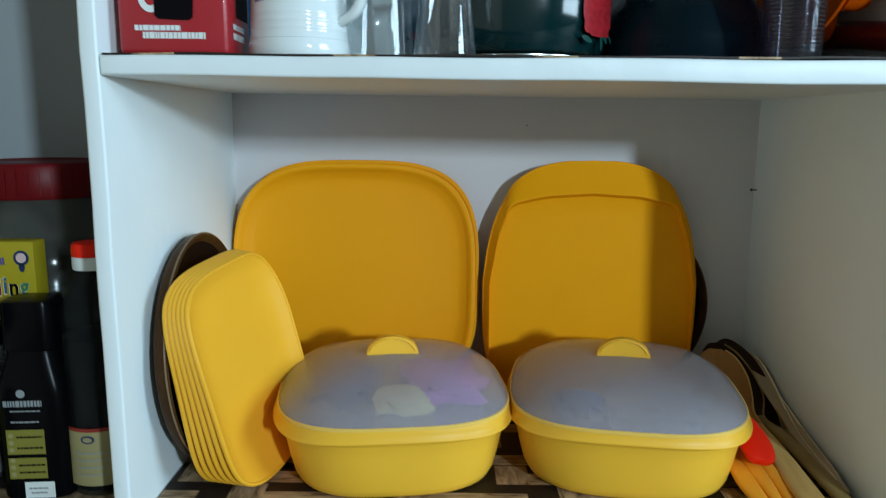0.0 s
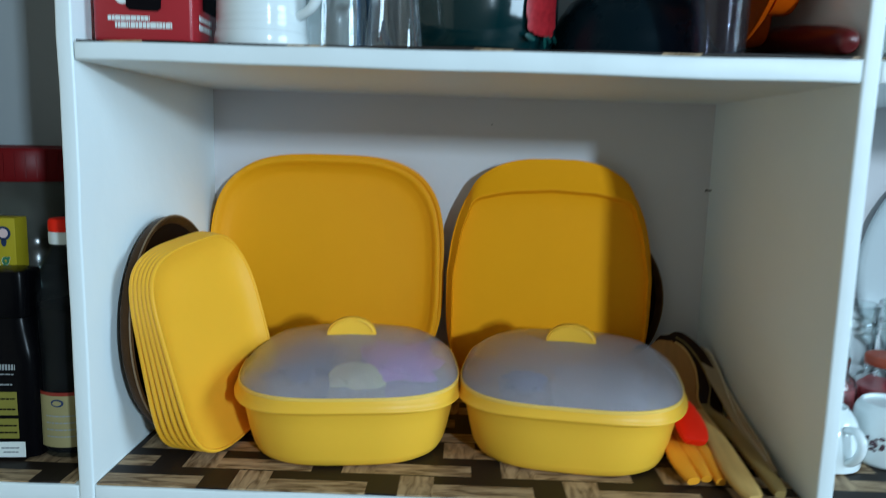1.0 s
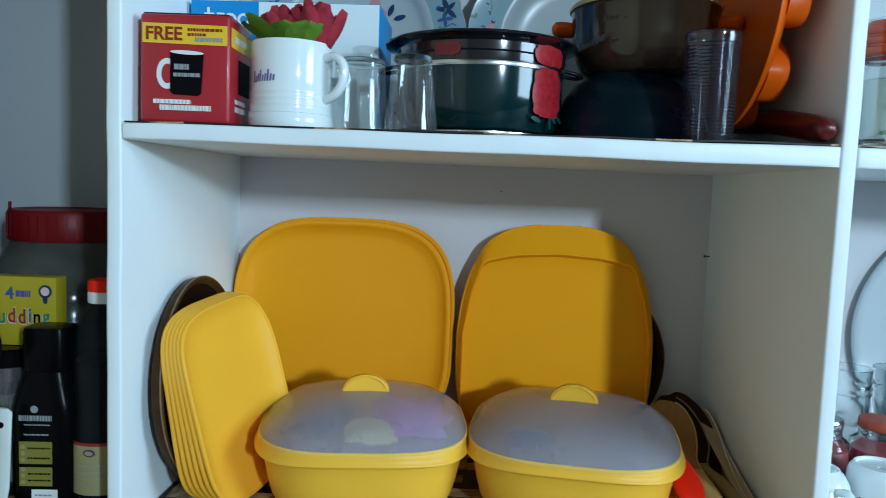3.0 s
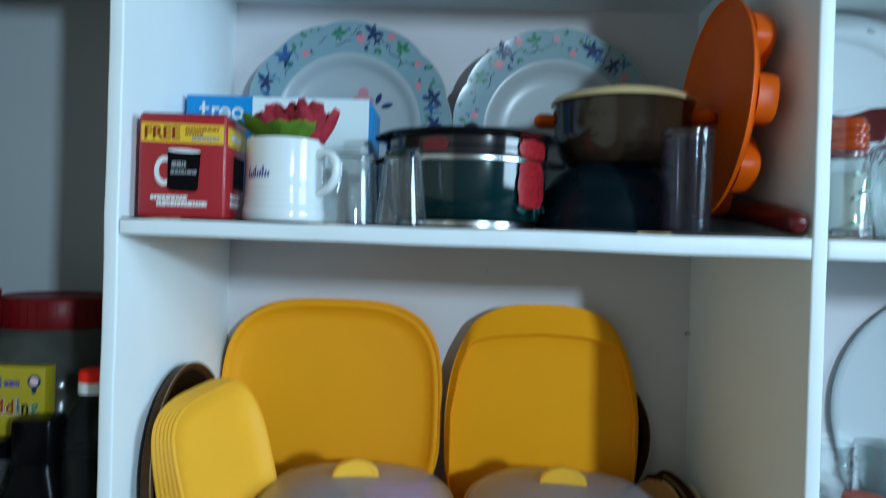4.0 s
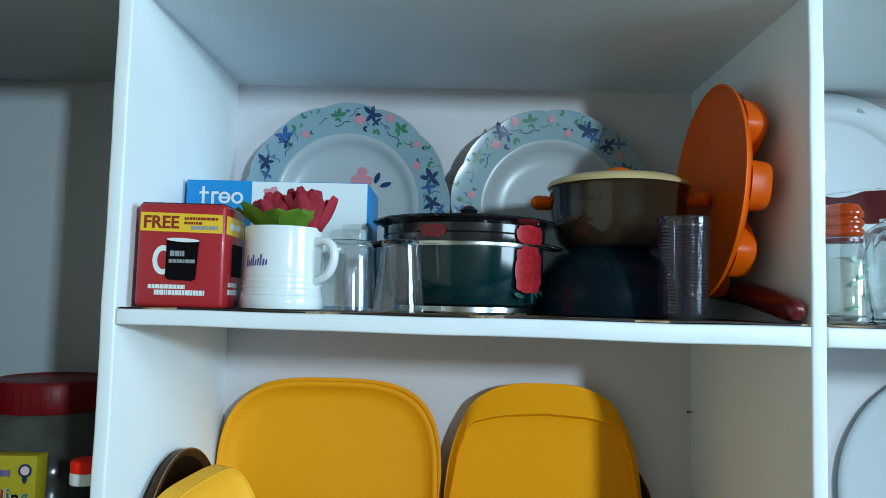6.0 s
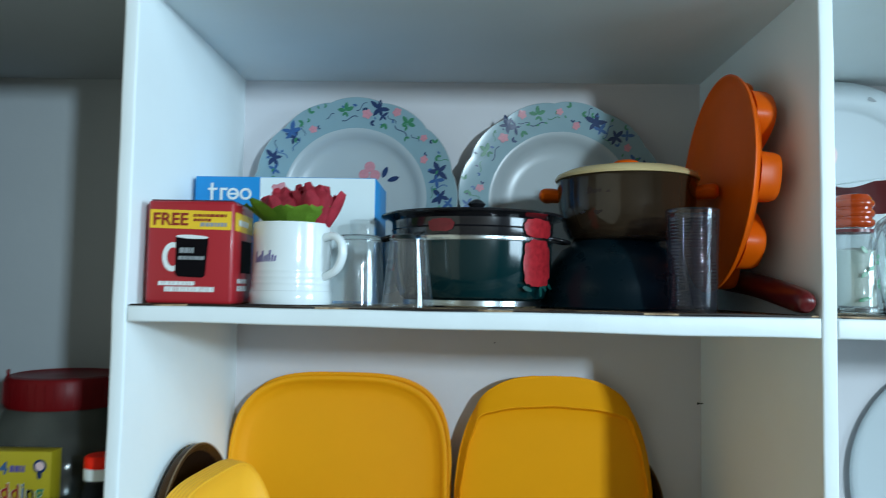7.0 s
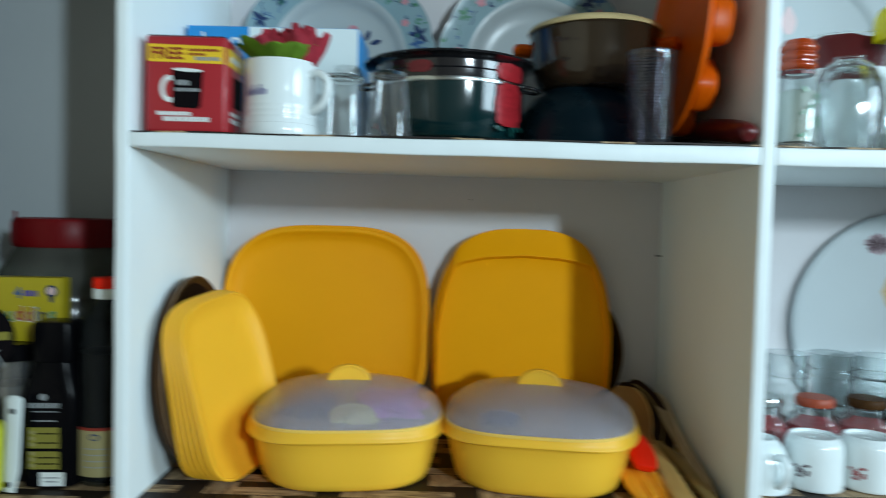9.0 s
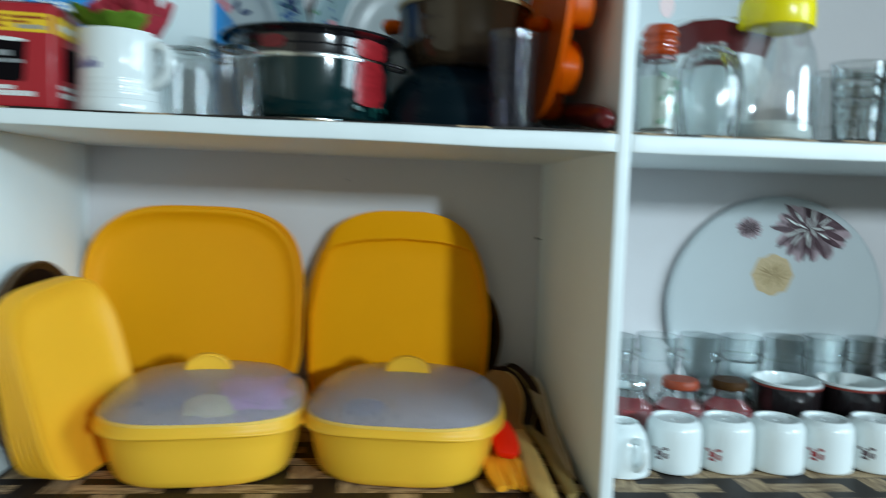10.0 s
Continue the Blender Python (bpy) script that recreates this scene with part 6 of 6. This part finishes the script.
white_cup("white ceramic cup rounded and upside down with its handle out", pose(0.8175, 0.126, LO), None, -75, True)
white_cup("white ceramic cup upside down with mauve flower", pose(0.8975, 0.137, LO), (INKMAUVE, -0.030, 0.036, 0.0040))
white_cup("white ceramic cup upside down with red flower", pose(0.9745, 0.139, LO), (INKREDFL, -0.030, 0.033, 0.0040))
white_cup("white ceramic cup upside down with a plain side", pose(1.0490, 0.137, LO), None)
white_cup("white ceramic cup upside down with red flower", pose(1.1235, 0.139, LO), (INKREDFL, -0.030, 0.034, 0.0040))
white_cup("white ceramic cup upside down with mauve flower", pose(1.1985, 0.138, LO), (INKMAUVE, -0.030, 0.036, 0.0040))
white_cup("white ceramic cup upside down beside the others", pose(1.2735, 0.139, LO), (INKREDFL, -0.030, 0.034, 0.0040))


def preserve_jar(label, x, y, lid_mat):
    t = thing("preserve_jar", label, "glass jar", pose(x, y, LO), "jars of red preserve")
    r = 0.0375
    part("glass", lathe([(0.012, 0.001), (r - 0.003, 0.0), (r, 0.004), (r, 0.066), (r - 0.003, 0.074), (0.0270, 0.080), (0.0255, 0.083), (0.0262, 0.085), (0.0250, 0.087), (0.0262, 0.089), (0.0250, 0.0915), (0.0235, 0.0915), (0.0235, 0.081), (r - 0.0055, 0.0725), (r - 0.0025, 0.065), (r - 0.0025, 0.006), (0.012, 0.005)], 40), GLASS, t, "clear glass jar with a threaded neck", sharp=60).visible_shadow = False
    part("preserve", lathe([(0.01, 0.0065), (r - 0.0045, 0.0065), (r - 0.0035, 0.010), (r - 0.0035, 0.061), (r - 0.005, 0.063), (0.01, 0.064)], 32), REDFILL, t, "dark red preserve")
    part("lid", lathe([(0.0240, 0.092), (0.0262, 0.0918), (0.0270, 0.0935), (0.0268, 0.1020), (0.0250, 0.1045), (0.008, 0.1050)], 40), lid_mat, t, "screw lid")
    return t


preserve_jar("glass jar of red preserve with steel lid", 0.862, 0.222, STEEL)
preserve_jar("glass jar of red preserve with orange lid", 0.940, 0.222, LIDORANGE)
preserve_jar("glass jar of red preserve with brown lid", 1.0175, 0.222, BROWNRIM)


def black_cup(x, y):
    t = thing("cup", "black glazed cup with white inside standing upright", "cup", pose(x, y, LO), "black cups")
    r, h = 0.0505, 0.102
    part("outside", lathe([(0.02, 0.0), (r * 0.80, 0.0), (r * 0.84, 0.003), (r * 0.96, h * 0.6), (r * 0.995, h - 0.004), (r * 0.97, h - 0.0035), (r * 0.93, h * 0.6), (r * 0.8, 0.006), (0.02, 0.004)], 48), BLACKCUP, t, sharp=60)
    part("inside", lathe([(0.02, 0.0085), (r * 0.76, 0.0085), (r * 0.91, h * 0.6), (r * 0.955, h - 0.0035), (r * 1.0, h - 0.0036), (r * 1.005, h), (r * 0.96, h + 0.0008), (r * 0.93, h - 0.004), (r * 0.88, h * 0.6), (r * 0.74, 0.0115), (0.02, 0.0105)], 48), CERAMIC, t, "white glazed inside and rim", sharp=60)
    part("red_line", ring_lathe([(r * 0.99, h - 0.0075), (r * 1.004, h - 0.0070), (r * 1.004, h - 0.0045), (r * 0.99, h - 0.0042)], 48), INKRED, t)
    return t


for x, y in ((1.119, 0.236), (1.2235, 0.233), (1.328, 0.235)):
    black_cup(x, y)

for i in range(8):
    g = tumbler("glass_tumbler", "tall clear glass tumbler in a row before the platter", pose(0.862 + 0.0728 * i, 0.3055 + 0.001 * (i % 2), LO), 0.029, 0.0335, 0.156 + 0.001 * (i % 3), group="row of tall glasses", n=48, material=PRESSED, wall_t=0.0034, base=0.012, rings=(0.030, 0.075, 0.118, 0.128))
    if i % 2 == 0:
        for p in g.children:
            p.visible_shadow = False


def platter_white(label, m, a, b, decals, rim_mat, well=False):
    t = thing("platter", label, "platter", m)
    n = 96

    def ring(k, z):
        return [Vector((a * k * math.cos(2 * math.pi * i / n), b * k * math.sin(2 * math.pi * i / n), z)) for i in range(n)]

    prof = [(0.02, 0.018), (0.86, 0.018), (0.935, 0.0178), (0.955, 0.0172), (0.955, 0.0140), (0.90, 0.0145), (0.82, 0.0150), (0.02, 0.0150)]
    if well:
        prof = [(0.02, 0.0100), (0.725, 0.0100), (0.752, 0.0125), (0.775, 0.0170)] + prof[1:5] + [(0.90, 0.0145), (0.78, 0.0130), (0.74, 0.0070), (0.02, 0.0070)]
    part("plate_body", loft([ring(k, z) for k, z in prof]), MELAMINE, t, sharp=60)
    bm = bmesh.new()
    made = [[bm.verts.new(p) for p in ring(k, z)] for k, z in [(0.9555, 0.0172), (0.980, 0.0162), (0.995, 0.0138), (1.0, 0.0105), (0.994, 0.0085), (0.982, 0.0120), (0.968, 0.0135), (0.9555, 0.0140)]]
    for s, q in zip(made, made[1:] + made[:1]):
        for i in range(n):
            bm.faces.new((s[i], s[(i + 1) % n], q[(i + 1) % n], q[i]))
    part("rim", bm, rim_mat, t, "turned-down white rim", sharp=60)
    flat = lambda u, v: (Vector((u, v, 0.0100 if well and math.hypot(u / a, v / b) < 0.725 else 0.018)), Vector((0, 0, 1)))
    for nm, mt, outl, lab, lift in decals:
        kept = []
        for o in outl:
            o2 = []
            for u, v in o:
                k = math.hypot(u / a, v / b) / 0.93
                o2.append((u / max(k, 1), v / max(k, 1)))
            kept.append(o2)
        tagged(part(nm, prints(kept, flat, lift), mt, t), lab, kind="stuff" if len(outl) > 9 else "")
    return t


def rose_petals(cx, cy, r, seed, thin=1.0, rings=((16, 0.66, 0.34), (11, 0.40, 0.26), (7, 0.18, 0.18))):
    """Petals of a full round rose in rings, squeezed a little from top to bottom."""
    rg = random.Random(seed)
    out = []
    for count, at, size in rings:
        for k in range(count):
            a = 2 * math.pi * k / count + rg.uniform(-0.16, 0.16)
            rr = r * at * rg.uniform(0.9, 1.12)
            out.append(blob_outline(cx + rr * math.cos(a), cy + 0.72 * rr * math.sin(a), r * size * rg.uniform(0.85, 1.15), r * size * 0.52 * thin, a + rg.uniform(-0.2, 0.2), 12, tip=0.35))
    return out


PX = 1.176
platter_white("large oval white melamine platter with mauve and beige roses", stand(PX, 0.3925, LO, 0.5) @ Matrix.Translation((0, 0.1945, 0)), 0.2005, 0.1945, [
    ("lilac_rose_print", INKLILAC, rose_petals(0.054, 0.138, 0.069, 1), "large lilac rose print", 0.0005),
    ("mauve_petal_tracery", INKMAUVE, rose_petals(0.054, 0.138, 0.070, 2, 0.42), "dark mauve petal tracery", 0.0009),
    ("white_petal_highlight", INKWHITE, rose_petals(0.048, 0.140, 0.052, 6, 0.30, ((9, 0.62, 0.22), (7, 0.30, 0.18))), "white petal highlights", 0.0013),
    ("small_rose_print", INKLILAC, rose_petals(-0.060, 0.138, 0.023, 3), "small mauve rose print", 0.0005),
    ("small_petal_tracery", INKMAUVE, rose_petals(-0.060, 0.138, 0.022, 4, 0.36), "dark mauve petal tracery", 0.0009),
    ("beige_rose_print", INKBEIGE, [blob_outline(-0.013, 0.057, 0.037, 0.036, 0, 22, 0.06, 8)], "beige rose print", 0.0005),
    ("beige_petal_tracery", INKTAN, rose_petals(-0.013, 0.057, 0.030, 5, 0.25), "tan petal tracery", 0.0009)], MELAMINE)


# ---- middle shelf beside the divider: jars and glassware ----
platter_white("large round white melamine platter with a pink drop print", stand(0.952, 0.362, UP, 2.0) @ Matrix.Translation((0, 0.181, 0)), 0.181, 0.181, [
    ("drop_print", INKPALEPINK, [[(-0.010 + 0.020 * (0.5 * math.cos(q)) * (1.3 - 0.7 * (math.sin(q) > 0) * math.sin(q)) - 0.002, 0.066 + 0.024 * math.sin(q)) for q in [2 * math.pi * k / 20 for k in range(20)]]], "pale pink drop print", 0.0006),
    ("dark_print", INKGREY, [blob_outline(0.052, 0.150, 0.007, 0.0035, -0.4, 10, 0.2, 3)], "small dark print", 0.0006)], MELAMINE, True)


def leaf_jar():
    t = thing("glass_jar", "clear glass jar with green leaf print and orange lid", "glass jar", pose(0.820, 0.068, UP))
    r = 0.026
    part("glass", lathe([(0.01, 0.001), (r - 0.002, 0.0), (r, 0.003), (r, 0.084), (r - 0.007, 0.093), (r - 0.008, 0.100), (r - 0.010, 0.100), (r - 0.009, 0.092), (r - 0.002, 0.083), (r - 0.002, 0.010), (0.01, 0.008)], 40), THINGLASS, t, sharp=60)
    part("base", lathe([(0.01, 0.0015), (r - 0.004, 0.0012), (r - 0.0025, 0.003), (r - 0.0025, 0.008), (0.01, 0.0078)], 40), GLASS, t, "thick glass base")
    part("filling", lathe([(0.01, 0.0105), (r - 0.004, 0.0105), (r - 0.0035, 0.014), (r - 0.0035, 0.074), (0.01, 0.077)], 32), LABELPALE, t, "pale green filling")
    lid = part("lid", lathe([(r - 0.009, 0.1005), (r - 0.007, 0.1005), (r - 0.006, 0.103), (r - 0.006, 0.134), (r - 0.009, 0.1385), (0.008, 0.140)], 40), JARCAP, t, "glossy orange-red ridged lid")
    for z in (0.106, 0.117, 0.128):
        part("ridge", ring_lathe([(r - 0.0065 + 0.0034 * math.cos(q), z + 0.0045 * math.sin(q)) for q in [math.pi * k / 5 for k in range(10)]], 40), JARCAP, lid)
    part("band", ring_lathe([(r - 0.0068, 0.0945), (r - 0.0050, 0.0945), (r - 0.0050, 0.0985), (r - 0.0070, 0.0985)], 40), DEEPRED, t)
    rg = random.Random(14)
    C = on_cyl(lambda z: r)
    for k in range(9):
        part("leaf_print", prints([blob_outline(rg.uniform(-0.006, 0.030), 0.018 + 0.007 * k, rg.uniform(0.004, 0.008), 0.0024, rg.uniform(-1, 1), 10, tip=0.4)], C, 0.0005), INKGREEN, t, "green leaf print")
    return t


leaf_jar()


def domed_glass():
    """A thick round-bottomed glass standing on its mouth."""
    t = thing("glass_bowl", "thick clear swirled glass bowl standing upside down", "glass bowl", pose(0.905, 0.105, UP))
    out = [(0.0350, 0.0), (0.0375, 0.001), (0.0395, 0.010), (0.0425, 0.040), (0.0430, 0.070), (0.0400, 0.096), (0.0320, 0.114), (0.0200, 0.123), (0.006, 0.126)]
    inn = [(0.006, 0.114), (0.0170, 0.111), (0.0265, 0.103), (0.0335, 0.088), (0.0360, 0.068), (0.0355, 0.040), (0.0335, 0.010), (0.0330, 0.001)]
    bm = lathe(out + inn, 112)
    for v in bm.verts:
        k = 1 + 0.030 * math.cos(16 * math.atan2(v.co.y, v.co.x) + 70 * v.co.z) * min(1.0, max(0.0, 0.108 - v.co.z) / 0.03)
        v.co.x *= k
        v.co.y *= k
    part("body", bm, PRESSED, t, "swirled cut glass body", sharp=60).visible_shadow = False
    part("lip", ring_lathe([(0.0376 + 0.0022 * math.cos(q), 0.0040 + 0.0030 * math.sin(q)) for q in [math.pi * k / 4 for k in range(8)]], 48), GLASS, t, "rolled glass lip", sharp=60)
    part("foot", ring_lathe([(0.0150, 0.1265), (0.0175, 0.1255), (0.0180, 0.1285), (0.0155, 0.1290)], 40), GLASS, t, "low glass foot ring", sharp=60)
    return t


domed_glass()


def yellow_cap_jar():
    t = thing("glass_jar", "large clear glass jar with a bright yellow cap", "glass jar", pose(1.004, 0.130, UP))
    part("glass", lathe([(0.02, 0.001), (0.053, 0.0), (0.058, 0.004), (0.0595, 0.02), (0.0585, 0.090), (0.052, 0.125), (0.043, 0.148), (0.042, 0.163), (0.0395, 0.163), (0.0405, 0.147), (0.0495, 0.124), (0.056, 0.089), (0.057, 0.02), (0.053, 0.008), (0.02, 0.006)], 48), THINGLASS, t, "clear glass body", sharp=60)
    part("cap", lathe([(0.0425, 0.1575), (0.0475, 0.157), (0.0490, 0.1595), (0.0485, 0.173), (0.0490, 0.176), (0.0478, 0.190), (0.043, 0.201), (0.032, 0.2075), (0.014, 0.209)], 56), YELLOWCAP, t, "bright yellow domed cap")
    part("cloth", lathe([(0.02, 0.008), (0.050, 0.0085), (0.053, 0.014), (0.052, 0.026), (0.045, 0.031), (0.02, 0.033)], 28), GREYRIM, t, "pale grey powder inside")
    return t


yellow_cap_jar()


def red_rim_bowl():
    t = thing("serving_bowl", "deep white serving bowl with a broad red rim", "bowl", pose(0.960, 0.232, UP))
    part("bowl", lathe([(0.03, 0.0), (0.050, 0.0), (0.054, 0.006), (0.066, 0.060), (0.076, 0.130), (0.073, 0.130), (0.063, 0.060), (0.050, 0.010), (0.03, 0.006)], 56), CERAMIC, t, sharp=60)
    bm = ring_lathe([(0.0735, 0.1302), (0.0765, 0.1302), (0.0845, 0.158), (0.0905, 0.170), (0.0885, 0.171), (0.0815, 0.158)], 80)
    for v in bm.verts:
        a = math.atan2(v.co.y, v.co.x)
        v.co.z += 0.004 * math.cos(6 * a) * max(0.0, (v.co.z - 0.13) / 0.04)
    part("rim", bm, DEEPRED, t, "wavy dark red rim")
    part("rim_edge", ring_lathe([(0.0885, 0.1722), (0.0905, 0.1718), (0.0912, 0.1735), (0.0895, 0.1745)], 64), CERAMIC, t)
    return t


red_rim_bowl()
for i, (x, y, h, r) in enumerate(((1.108, 0.10, 0.112, 0.034), (1.182, 0.11, 0.112, 0.034), (1.256, 0.10, 0.112, 0.034), (1.130, 0.19, 0.115, 0.034), (1.205, 0.19, 0.115, 0.034))):
    tumbler("glass_tumbler", "clear glass tumbler on the liner beside the jars", pose(x, y, UP), r * 0.82, r, h, group="short glass tumblers", n=48, material=PRESSED, wall_t=0.0030, base=0.010, rings=(0.03, 0.06, 0.085)).children[0].visible_shadow = False
